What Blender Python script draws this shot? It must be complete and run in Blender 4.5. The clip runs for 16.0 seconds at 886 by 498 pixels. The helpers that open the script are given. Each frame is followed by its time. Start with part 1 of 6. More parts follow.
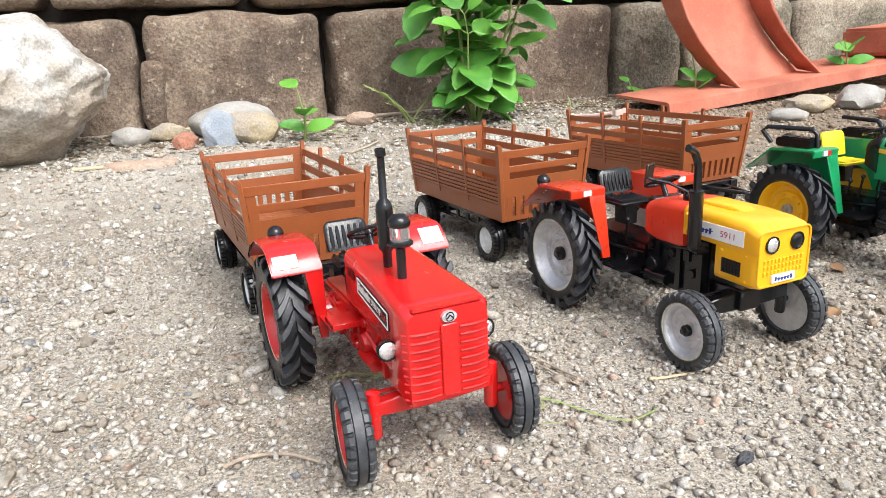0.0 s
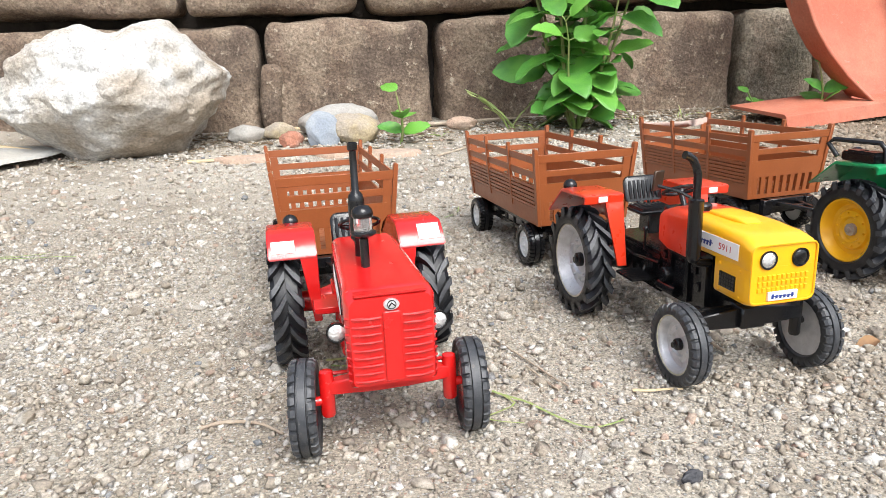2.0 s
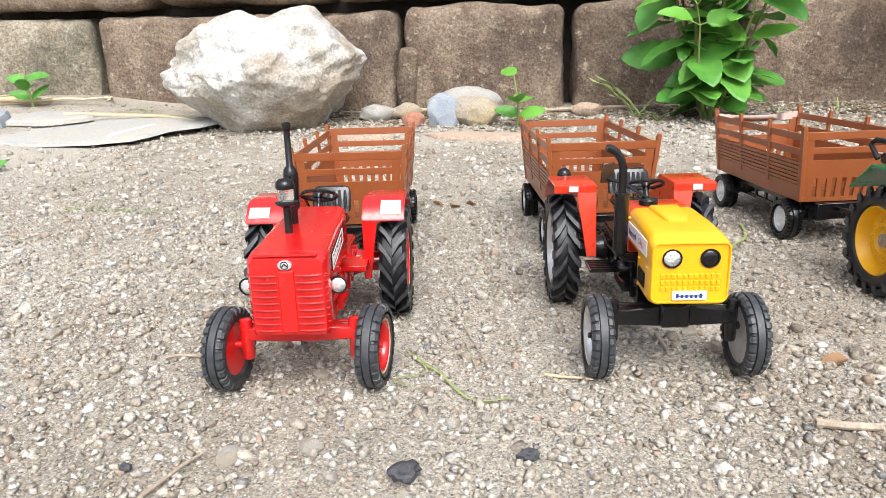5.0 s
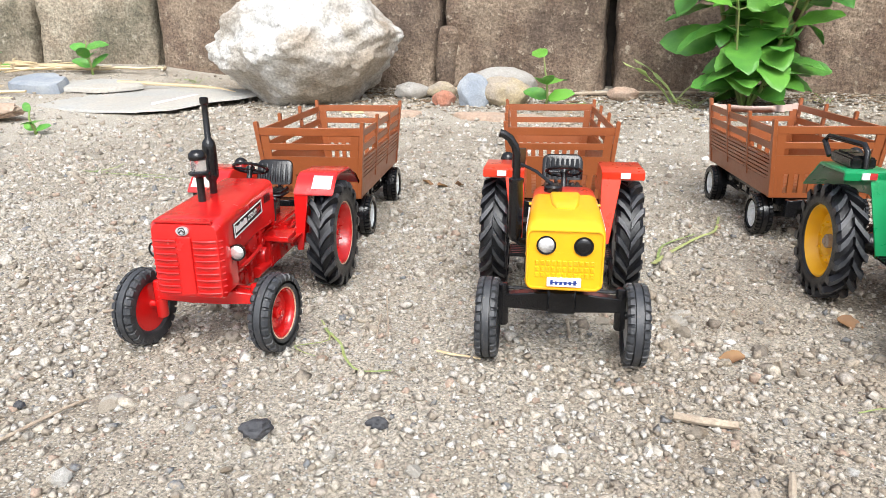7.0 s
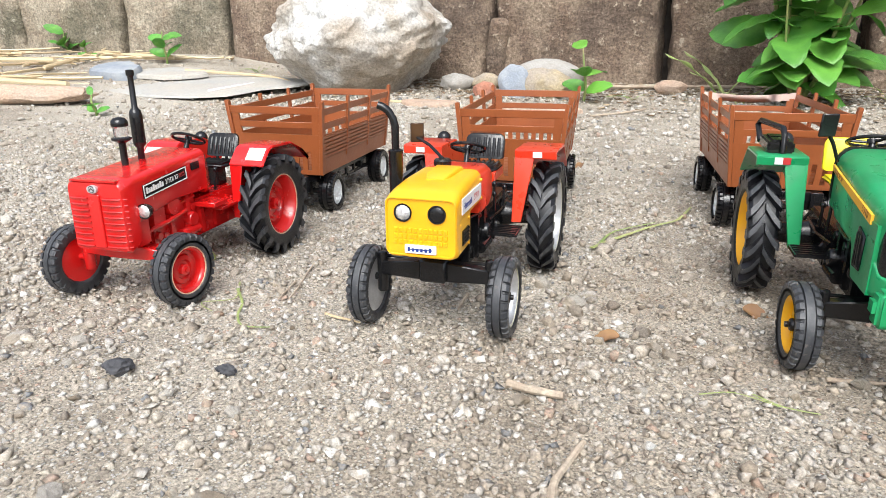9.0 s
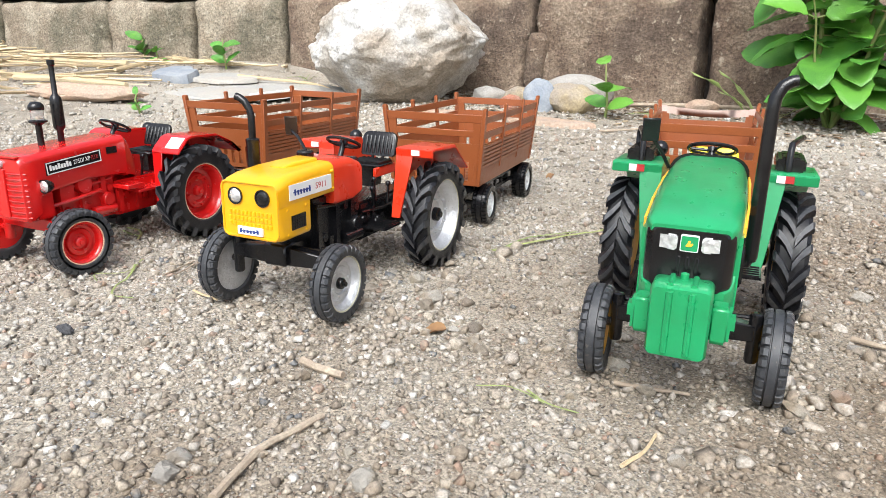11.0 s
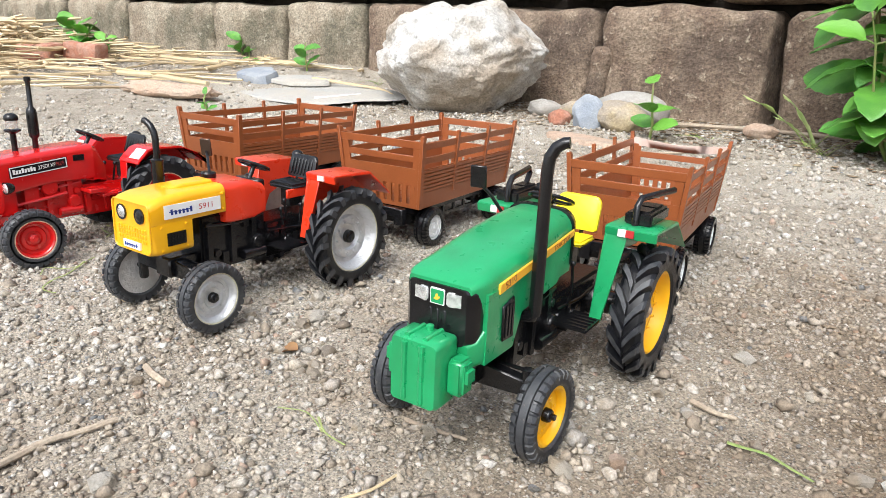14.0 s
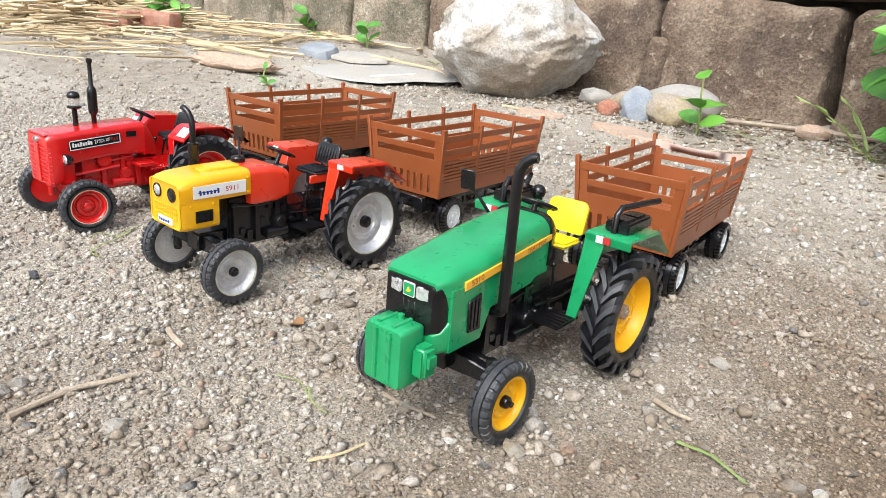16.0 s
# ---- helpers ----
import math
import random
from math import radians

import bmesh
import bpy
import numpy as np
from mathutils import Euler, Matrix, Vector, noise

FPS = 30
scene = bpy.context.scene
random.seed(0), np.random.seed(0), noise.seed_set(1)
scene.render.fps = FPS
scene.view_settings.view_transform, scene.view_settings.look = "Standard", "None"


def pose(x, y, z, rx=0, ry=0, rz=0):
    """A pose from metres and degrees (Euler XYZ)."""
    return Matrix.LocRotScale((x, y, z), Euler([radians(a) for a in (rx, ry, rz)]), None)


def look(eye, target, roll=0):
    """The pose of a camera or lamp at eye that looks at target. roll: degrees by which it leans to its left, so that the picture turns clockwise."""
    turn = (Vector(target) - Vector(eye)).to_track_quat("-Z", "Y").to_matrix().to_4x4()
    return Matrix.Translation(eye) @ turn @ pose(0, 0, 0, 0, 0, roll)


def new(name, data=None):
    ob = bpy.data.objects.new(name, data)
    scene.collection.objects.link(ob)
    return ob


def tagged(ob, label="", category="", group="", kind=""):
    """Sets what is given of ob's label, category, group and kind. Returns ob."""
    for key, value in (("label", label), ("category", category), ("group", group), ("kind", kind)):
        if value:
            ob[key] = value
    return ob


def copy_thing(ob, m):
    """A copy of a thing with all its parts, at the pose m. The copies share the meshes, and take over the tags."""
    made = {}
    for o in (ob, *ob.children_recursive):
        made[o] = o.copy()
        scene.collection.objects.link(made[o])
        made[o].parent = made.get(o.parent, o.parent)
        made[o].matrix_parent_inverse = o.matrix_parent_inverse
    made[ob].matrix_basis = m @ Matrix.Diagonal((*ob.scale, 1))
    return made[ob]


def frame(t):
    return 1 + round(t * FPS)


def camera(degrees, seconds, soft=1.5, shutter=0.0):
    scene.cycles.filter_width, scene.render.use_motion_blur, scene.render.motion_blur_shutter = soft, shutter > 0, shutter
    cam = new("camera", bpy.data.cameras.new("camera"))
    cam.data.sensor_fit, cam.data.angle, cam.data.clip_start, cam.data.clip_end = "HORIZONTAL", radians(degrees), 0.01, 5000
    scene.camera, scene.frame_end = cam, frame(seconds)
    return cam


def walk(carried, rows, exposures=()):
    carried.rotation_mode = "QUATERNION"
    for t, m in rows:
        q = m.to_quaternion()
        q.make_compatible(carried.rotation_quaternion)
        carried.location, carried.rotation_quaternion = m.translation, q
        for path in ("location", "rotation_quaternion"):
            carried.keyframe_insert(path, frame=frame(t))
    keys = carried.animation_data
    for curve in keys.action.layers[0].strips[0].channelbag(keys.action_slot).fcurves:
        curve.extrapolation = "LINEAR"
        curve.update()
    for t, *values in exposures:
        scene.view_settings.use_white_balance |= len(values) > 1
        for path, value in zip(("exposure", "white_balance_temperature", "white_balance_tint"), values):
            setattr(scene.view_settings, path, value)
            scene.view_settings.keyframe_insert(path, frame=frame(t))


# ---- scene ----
cam = camera(65.4, 16.0, soft=0.4)
PATH = [
    (0, (0.001, -0.009, 0.168), (-0.025, 1.909, -0.4), -2.7),
    (0.5, (0.019, -0.01, 0.167), (-0.101, 1.908, -0.385), -2.8),
    (1, (0.035, -0.012, 0.165), (-0.178, 1.9, -0.382), -2.2),
    (1.5, (0.055, -0.012, 0.162), (-0.256, 1.888, -0.378), -2.1),
    (2, (0.072, -0.013, 0.162), (-0.321, 1.874, -0.37), -2.2),
    (2.5, (0.088, -0.014, 0.164), (-0.391, 1.856, -0.361), -2.8),
    (3, (0.108, -0.012, 0.164), (-0.473, 1.829, -0.358), -2.5),
    (3.2, (0.115, -0.011, 0.163), (-0.505, 1.817, -0.362), -2.1),
    (5.3, (0.209, 0.003, 0.162), (-0.687, 1.697, -0.409), -1.3),
    (5.5, (0.215, 0.004, 0.162), (-0.692, 1.69, -0.416), -0.8),
    (6, (0.237, 0.013, 0.162), (-0.717, 1.672, -0.42), -0.5),
    (6.5, (0.258, 0.023, 0.163), (-0.738, 1.653, -0.429), -0.4),
    (7, (0.28, 0.035, 0.163), (-0.761, 1.628, -0.452), -0.4),
    (7.5, (0.305, 0.048, 0.159), (-0.781, 1.6, -0.483), -0.8),
    (8, (0.33, 0.062, 0.156), (-0.809, 1.574, -0.49), -0.4),
    (8.5, (0.359, 0.076, 0.153), (-0.858, 1.533, -0.476), -0.4),
    (8.7, (0.366, 0.08, 0.153), (-0.867, 1.527, -0.469), -0.5),
    (10.8, (0.471, 0.157, 0.143), (-0.952, 1.413, -0.488), 1.4),
    (11, (0.48, 0.166, 0.144), (-0.959, 1.429, -0.434), 1.0),
    (11.5, (0.498, 0.182, 0.143), (-0.968, 1.431, -0.398), 1.7),
    (12, (0.511, 0.199, 0.147), (-0.976, 1.402, -0.437), 2.7),
    (12.5, (0.521, 0.216, 0.153), (-0.998, 1.379, -0.431), 3.0),
    (13, (0.539, 0.236, 0.16), (-1.045, 1.311, -0.423), 2.7),
    (13.5, (0.555, 0.254, 0.165), (-1.051, 1.301, -0.407), 2.6),
    (14, (0.568, 0.269, 0.169), (-1.059, 1.273, -0.419), 2.6),
    (14.5, (0.582, 0.279, 0.173), (-1.058, 1.247, -0.437), 3.1),
    (15, (0.596, 0.284, 0.179), (-1.071, 1.204, -0.432), 3.0),
    (15.5, (0.601, 0.288, 0.185), (-1.073, 1.175, -0.453), 4.2),
    (16, (0.608, 0.287, 0.19), (-1.079, 1.133, -0.474), 4.7),
]
walk(cam, [(t, look(eye, target, roll)) for t, eye, target, roll in PATH], exposures=[(0.0, 1.02), (7.0, 0.96), (16.0, 0.92)])

# ---- light: bright overcast day ----
world = bpy.data.worlds.new("sky")
scene.world = world
world.use_nodes = True
wn = world.node_tree.nodes
sky = wn.new("ShaderNodeTexSky")
sky.sky_type = 'NISHITA'
sky.sun_disc = False
sky.sun_elevation = radians(55)
sky.sun_rotation = radians(145)
sky.dust_density = 4.0
sky.air_density = 1.0
soft_sky = wn.new("ShaderNodeHueSaturation")
soft_sky.inputs["Saturation"].default_value = 0.55
world.node_tree.links.new(sky.outputs[0], soft_sky.inputs["Color"])
world.node_tree.links.new(soft_sky.outputs[0], wn["Background"].inputs[0])
wn["Background"].inputs[1].default_value = 0.14
sun_data = bpy.data.lights.new("sun", 'SUN')
sun_data.energy = 1.75
sun_data.angle = radians(40)
sun_data.color = (0.93, 0.98, 1.0)
sun = new("sun", sun_data)
sun.matrix_basis = look((1.4, -1.45, 2.7), (0.0, 0.4, 0.0))


# ---- materials ----
def material(name, colour, rough=0.5, metal=0.0, vary=None, grain=0.0, grain_scale=800.0, spots=None, coat=0.0, island=None, bump=0.0, bump_scale=600.0, big=None, moist=None, cells=None, single=False):
    """Procedural surface: a base colour, a second colour mixed in by noise, fine relief."""
    m = bpy.data.materials.new(name)
    m.use_nodes = True
    nt = m.node_tree
    n, l = nt.nodes, nt.links
    b = n["Principled BSDF"]
    b.inputs["Roughness"].default_value = rough
    b.inputs["Metallic"].default_value = metal
    b.inputs["Coat Weight"].default_value = coat
    b.inputs["Coat Roughness"].default_value = 0.10
    co = n.new("ShaderNodeTexCoord")
    last = None

    def noise_tex(scale, detail=4.0, rough_=0.55, distort=0.0):
        t = n.new("ShaderNodeTexNoise")
        t.inputs["Scale"].default_value = scale
        t.inputs["Detail"].default_value = detail
        t.inputs["Roughness"].default_value = rough_
        t.inputs["Distortion"].default_value = distort
        l.new(co.outputs["Object"], t.inputs["Vector"])
        return t

    def ramp(src, a, b_, lo=(0, 0, 0), hi=(1, 1, 1)):
        r = n.new("ShaderNodeValToRGB")
        r.color_ramp.elements[0].position, r.color_ramp.elements[1].position = a, b_
        r.color_ramp.elements[0].color, r.color_ramp.elements[1].color = (*lo, 1), (*hi, 1)
        l.new(src, r.inputs[0])
        return r

    def mix(fac, a, b_, mode="MIX"):
        x = n.new("ShaderNodeMix")
        x.data_type, x.blend_type = "RGBA", mode
        if isinstance(fac, float):
            x.inputs[0].default_value = fac
        else:
            l.new(fac, x.inputs[0])
        for sock, v in ((x.inputs[6], a), (x.inputs[7], b_)):
            if isinstance(v, tuple):
                sock.default_value = (*v, 1)
            else:
                l.new(v, sock)
        return x.outputs[2]

    col = colour
    heights = []
    if island:
        g = n.new("ShaderNodeObjectInfo" if single else "ShaderNodeNewGeometry")
        r = n.new("ShaderNodeValToRGB")
        r.color_ramp.interpolation = 'CONSTANT'
        els = r.color_ramp.elements
        while len(els) < len(island):
            els.new(0.5)
        for e, (p, c) in zip(els, island):
            e.position, e.color = p, (*c, 1)
        l.new(g.outputs["Random" if single else "Random Per Island"], r.inputs[0])
        col = r.outputs[0]
    if vary:
        c2, scale, a, b_ = vary
        col = mix(ramp(noise_tex(scale, 6.0).outputs["Fac"], a, b_).outputs[0], col, c2)
    if big:
        c3, scale, a, b_ = big
        col = mix(ramp(noise_tex(scale, 3.0).outputs["Fac"], a, b_).outputs[0], col, c3)
    if grain > 0:
        g = ramp(noise_tex(grain_scale, 3.0, 0.7).outputs["Fac"], 0.3, 0.7, (1 - grain,) * 3, (1 + grain,) * 3)
        col = mix(1.0, col, g.outputs[0], "MULTIPLY")
    if cells:
        # small stones bedded in the soil, each with its own tone, at two sizes
        for scale, amount in cells:
            warp = n.new("ShaderNodeVectorMath")
            warp.operation = 'MULTIPLY_ADD'
            l.new(noise_tex(scale * 0.8, 2.0).outputs["Color"], warp.inputs[0])
            warp.inputs[1].default_value = (0.45 / scale,) * 3
            l.new(co.outputs["Object"], warp.inputs[2])
            vo = n.new("ShaderNodeTexVoronoi")
            vo.inputs["Scale"].default_value = scale
            vo.inputs["Randomness"].default_value = 1.0
            l.new(warp.outputs[0], vo.inputs["Vector"])
            sepc = n.new("ShaderNodeSeparateColor")
            l.new(vo.outputs["Color"], sepc.inputs[0])
            tone = n.new("ShaderNodeValToRGB")
            tone.color_ramp.interpolation = 'CONSTANT'
            els = tone.color_ramp.elements
            tones = ((0.0, (0.43, 0.40, 0.35)), (0.2, (0.31, 0.275, 0.225)), (0.36, (0.52, 0.495, 0.445)), (0.52, (0.29, 0.25, 0.20)), (0.64, (0.41, 0.395, 0.37)), (0.80, (0.54, 0.52, 0.475)), (0.89, (0.13, 0.115, 0.10)), (0.96, (0.37, 0.24, 0.18)))
            while len(els) < len(tones):
                els.new(0.5)
            for e, (p, c) in zip(els, tones):
                e.position, e.color = p, (*c, 1)
            l.new(sepc.outputs[0], tone.inputs[0])
            inside = ramp(vo.outputs["Distance"], 0.36, 0.52, (1, 1, 1), (0, 0, 0))
            pick = ramp(sepc.outputs[1], 1 - amount - 0.01, 1 - amount)
            both = n.new("ShaderNodeMath")
            both.operation = 'MULTIPLY'
            l.new(inside.outputs[0], both.inputs[0])
            l.new(pick.outputs[0], both.inputs[1])
            col = mix(both.outputs[0], col, tone.outputs[0])
            heights.append((both.outputs[0], 0.9 / scale))
    if spots:
        c4, scale, a, b_ = spots
        col = mix(ramp(noise_tex(scale, 8.0, 0.7).outputs["Fac"], a, b_).outputs[0], col, c4)
    if moist:
        # a patch of browner soil on one side of the yard, with a ragged edge
        sep = n.new("ShaderNodeSeparateXYZ")
        l.new(co.outputs["Object"], sep.inputs[0])
        add = n.new("ShaderNodeMath")
        add.operation = 'MULTIPLY_ADD'
        l.new(noise_tex(7.0, 5.0, 0.6).outputs["Fac"], add.inputs[0])
        add.inputs[1].default_value = 0.9
        l.new(sep.outputs[0], add.inputs[2])
        col = mix(ramp(add.outputs[0], 0.62, 0.98).outputs[0], col, mix(1.0, col, moist, "MULTIPLY"))
    if isinstance(col, tuple):
        b.inputs["Base Color"].default_value = (*col, 1)
    else:
        l.new(col, b.inputs["Base Color"])
    if vary:
        rr = n.new("ShaderNodeMapRange")
        rr.inputs[3].default_value, rr.inputs[4].default_value = max(rough - 0.08, 0.02), min(rough + 0.12, 1)
        l.new(noise_tex(vary[1] * 2.3).outputs["Fac"], rr.inputs[0])
        l.new(rr.outputs[0], b.inputs["Roughness"])
    if bump > 0:
        bn = n.new("ShaderNodeBump")
        bn.inputs["Strength"].default_value = min(bump, 1.0)
        bn.inputs["Distance"].default_value = 0.6 / bump_scale
        l.new(noise_tex(bump_scale, 6.0, 0.65).outputs["Fac"], bn.inputs["Height"])
        for src, dist in heights:
            b2 = n.new("ShaderNodeBump")
            b2.inputs["Strength"].default_value = 1.0
            b2.inputs["Distance"].default_value = dist
            l.new(src, b2.inputs["Height"])
            l.new(bn.outputs[0], b2.inputs["Normal"])
            bn = b2
        l.new(bn.outputs[0], b.inputs["Normal"])
    return m


RED = material("red_paint", (0.62, 0.010, 0.010), 0.22, vary=((0.52, 0.009, 0.008), 60, 0.35, 0.75), coat=0.6, bump=0.10, bump_scale=160)
ORANGE = material("orange_red_plastic", (0.76, 0.045, 0.014), 0.28, vary=((0.66, 0.034, 0.012), 60, 0.35, 0.75), coat=0.55, bump=0.08, bump_scale=200)
YELLOW = material("yellow_plastic", (0.86, 0.44, 0.006), 0.35, vary=((0.80, 0.36, 0.005), 70, 0.3, 0.8), coat=0.55, bump=0.06, bump_scale=200)
GREEN = material("green_plastic", (0.010, 0.305, 0.108), 0.28, vary=((0.011, 0.235, 0.080), 60, 0.35, 0.75), coat=0.5, bump=0.08, bump_scale=200)
LEMON = material("lemon_plastic", (0.88, 0.70, 0.015), 0.35, vary=((0.80, 0.62, 0.01), 70, 0.3, 0.8), bump=0.06, bump_scale=200)
RIM_YELLOW = material("rim_yellow_plastic", (0.88, 0.47, 0.008), 0.34, vary=((0.80, 0.40, 0.01), 90, 0.3, 0.8), spots=((0.25, 0.14, 0.05), 700, 0.66, 0.74))
BLACK = material("black_plastic", (0.004, 0.004, 0.005), 0.18, vary=((0.012, 0.012, 0.013), 120, 0.3, 0.8), spots=((0.07, 0.065, 0.06), 900, 0.72, 0.84), bump=0.12, bump_scale=500)
RUBBER = material("dusty_rubber", (0.007, 0.0075, 0.010), 0.34, vary=((0.022, 0.022, 0.023), 110, 0.4, 0.8), spots=((0.16, 0.14, 0.115), 420, 0.64, 0.80), bump=0.25, bump_scale=900)
WORN_RUBBER = material("worn_rubber", (0.018, 0.020, 0.024), 0.4, vary=((0.060, 0.061, 0.064), 160, 0.35, 0.75), spots=((0.18, 0.16, 0.13), 420, 0.66, 0.80), bump=0.25, bump_scale=900)
# lug tops: worn, dusty rubber, its paler blue-grey also a painted sky sheen
TREAD = material("worn_sheen_tread", (0.028, 0.031, 0.037), 0.42, vary=((0.060, 0.062, 0.066), 220, 0.35, 0.75), spots=((0.20, 0.175, 0.14), 380, 0.60, 0.74), bump=0.35, bump_scale=900)
SILVER = material("silver_paint", (0.74, 0.75, 0.77), 0.34, 0.7, vary=((0.58, 0.59, 0.60), 170, 0.35, 0.7), spots=((0.32, 0.27, 0.2), 420, 0.62, 0.74), bump=0.5, bump_scale=260)
RUBBER.node_tree.nodes["Principled BSDF"].inputs["Specular IOR Level"].default_value = 0.4
FLASH = material("flash_edge", (0.62, 0.60, 0.46), 0.6, vary=((0.4, 0.36, 0.25), 300, 0.4, 0.7))
CREAM_EDGE = material("cream_edge", (0.72, 0.50, 0.36), 0.6, vary=((0.5, 0.2, 0.12), 300, 0.4, 0.7))
BROWN = material("brown_plastic", (0.285, 0.082, 0.026), 0.33, vary=((0.24, 0.067, 0.020), 50, 0.3, 0.75), grain=0.06, grain_scale=900, bump=0.10, bump_scale=300)
FADED = material("faded_brown_plastic", (0.50, 0.36, 0.30), 0.5, vary=((0.60, 0.50, 0.45), 60, 0.35, 0.7), grain=0.08, grain_scale=700)
WHITE = material("white_plastic", (0.78, 0.80, 0.81), 0.36, vary=((0.66, 0.68, 0.68), 150, 0.3, 0.8), spots=((0.35, 0.3, 0.24), 500, 0.68, 0.78))
STICKER = material("white_sticker", (0.82, 0.81, 0.79), 0.35, vary=((0.74, 0.73, 0.71), 150, 0.4, 0.8))
BLUSH = material("pale_pink_sticker", (0.80, 0.58, 0.52), 0.4, vary=((0.78, 0.42, 0.36), 150, 0.4, 0.8))
INK_BLUE = material("blue_ink", (0.012, 0.035, 0.20), 0.45)
INK_RED = material("red_ink", (0.45, 0.03, 0.03), 0.45)
INK_BROWN = material("brown_ink", (0.26, 0.08, 0.015), 0.45)
STRIPE = material("orange_stripe", (0.86, 0.40, 0.03), 0.4, vary=((0.86, 0.50, 0.05), 90, 0.3, 0.8))
CHROME = material("chrome", (0.75, 0.75, 0.76), 0.12, 1.0)
LENS = material("lamp_lens", (0.88, 0.89, 0.89), 0.14, 0.7, vary=((0.55, 0.56, 0.57), 420, 0.46, 0.66), coat=0.8, bump=0.6, bump_scale=420)
GLASS = material("clear_bowl", (0.85, 0.83, 0.82), 0.08)
GLASS.node_tree.nodes["Principled BSDF"].inputs["Transmission Weight"].default_value = 0.85
MIRROR = material("dark_mirror", (0.07, 0.045, 0.032), 0.18, 0.5)

GROUND = material("gravelly_soil", (0.255, 0.215, 0.165), 0.95, vary=((0.37, 0.325, 0.26), 30, 0.35, 0.65), big=((0.43, 0.39, 0.325), 2.6, 0.45, 0.62), grain=0.6, grain_scale=620, cells=((700.0, 0.45),), bump=1.0, bump_scale=330, moist=(0.56, 0.475, 0.395))
STONE_TONES = (
    (0.0, (0.44, 0.41, 0.36)), (0.15, (0.37, 0.325, 0.27)), (0.31, (0.48, 0.45, 0.40)), (0.42, (0.28, 0.238, 0.188)),
    (0.56, (0.41, 0.385, 0.35)), (0.66, (0.45, 0.405, 0.335)), (0.80, (0.52, 0.50, 0.46)), (0.86, (0.20, 0.17, 0.14)),
    (0.91, (0.37, 0.27, 0.21)), (0.94, (0.62, 0.605, 0.57)), (0.98, (0.18, 0.188, 0.196)))
PEBBLES = material("mixed_gravel", (0.4, 0.36, 0.3), 0.85, island=STONE_TONES, grain=0.32, grain_scale=800, vary=((0.28, 0.235, 0.18), 330, 0.45, 0.72), bump=0.7, bump_scale=900, moist=(0.67, 0.58, 0.49))
PEBBLE = material("single_pebble", (0.4, 0.36, 0.3), 0.85, island=STONE_TONES, single=True, grain=0.32, grain_scale=700, vary=((0.30, 0.255, 0.20), 260, 0.46, 0.70), bump=0.8, bump_scale=700, moist=(0.86, 0.80, 0.72))
WALLSTONE = material("weathered_sandstone", (0.165, 0.116, 0.083), 0.95, vary=((0.265, 0.203, 0.148), 17, 0.42, 0.64), big=((0.105, 0.075, 0.056), 6.5, 0.50, 0.66), grain=0.5, grain_scale=190, spots=((0.40, 0.335, 0.255), 60, 0.585, 0.66), bump=1.0, bump_scale=60)
GREYSTONE = material("lichened_stone", (0.255, 0.208, 0.152), 0.95, vary=((0.37, 0.32, 0.245), 16, 0.40, 0.62), big=((0.13, 0.118, 0.082), 6, 0.48, 0.68), grain=0.5, grain_scale=170, spots=((0.42, 0.39, 0.31), 45, 0.58, 0.70), bump=1.0, bump_scale=60)
MORTAR = material("dark_joint_earth", (0.03, 0.024, 0.02), 1.0, vary=((0.06, 0.048, 0.04), 40, 0.4, 0.7), bump=1.0, bump_scale=120)
BOULDER = material("white_limestone", (0.58, 0.57, 0.545), 0.9, vary=((0.42, 0.38, 0.325), 14, 0.44, 0.64), big=((0.33, 0.275, 0.215), 5.5, 0.48, 0.64), grain=0.35, grain_scale=210, spots=((0.20, 0.17, 0.14), 75, 0.62, 0.71), bump=1.0, bump_scale=80)
OVALSTONE = material("pale_grey_stone", (0.35, 0.335, 0.31), 0.85, vary=((0.27, 0.245, 0.21), 22, 0.4, 0.7), grain=0.15, grain_scale=300, bump=0.6, bump_scale=120)
TANSTONE = material("tan_stone", (0.35, 0.30, 0.24), 0.9, vary=((0.44, 0.35, 0.20), 22, 0.42, 0.7), grain=0.25, grain_scale=260, bump=0.8, bump_scale=120)
BLUESTONE = material("blue_grey_stone", (0.23, 0.26, 0.30), 0.8, vary=((0.33, 0.35, 0.37), 30, 0.4, 0.7), grain=0.15, grain_scale=300, bump=0.5, bump_scale=150)
SLATE = material("grey_slate", (0.37, 0.37, 0.355), 0.85, vary=((0.42, 0.39, 0.34), 9, 0.36, 0.66), grain=0.15, grain_scale=220, spots=((0.42, 0.35, 0.27), 25, 0.58, 0.72), bump=0.6, bump_scale=90)
BRICK = material("old_brick", (0.36, 0.155, 0.10), 0.95, vary=((0.42, 0.26, 0.20), 40, 0.42, 0.7), grain=0.3, grain_scale=260, bump=0.9, bump_scale=140)
CLAY = material("pinkish_clay", (0.48, 0.34, 0.25), 0.95, vary=((0.42, 0.33, 0.26), 24, 0.4, 0.7), grain=0.25, grain_scale=260, bump=0.9, bump_scale=120)
IRON = material("red_oxide_steel", (0.42, 0.115, 0.065), 0.6, vary=((0.50, 0.19, 0.12), 9, 0.4, 0.7), big=((0.30, 0.085, 0.05), 5, 0.48, 0.7), spots=((0.30, 0.20, 0.15), 60, 0.62, 0.72), grain=0.12, grain_scale=200, bump=0.4, bump_scale=120)
STRAW = material("dry_straw", (0.56, 0.43, 0.25), 0.8, island=((0.0, (0.56, 0.44, 0.27)), (0.3, (0.64, 0.53, 0.35)), (0.6, (0.46, 0.35, 0.21)), (0.85, (0.38, 0.29, 0.18))), grain=0.15, grain_scale=500)
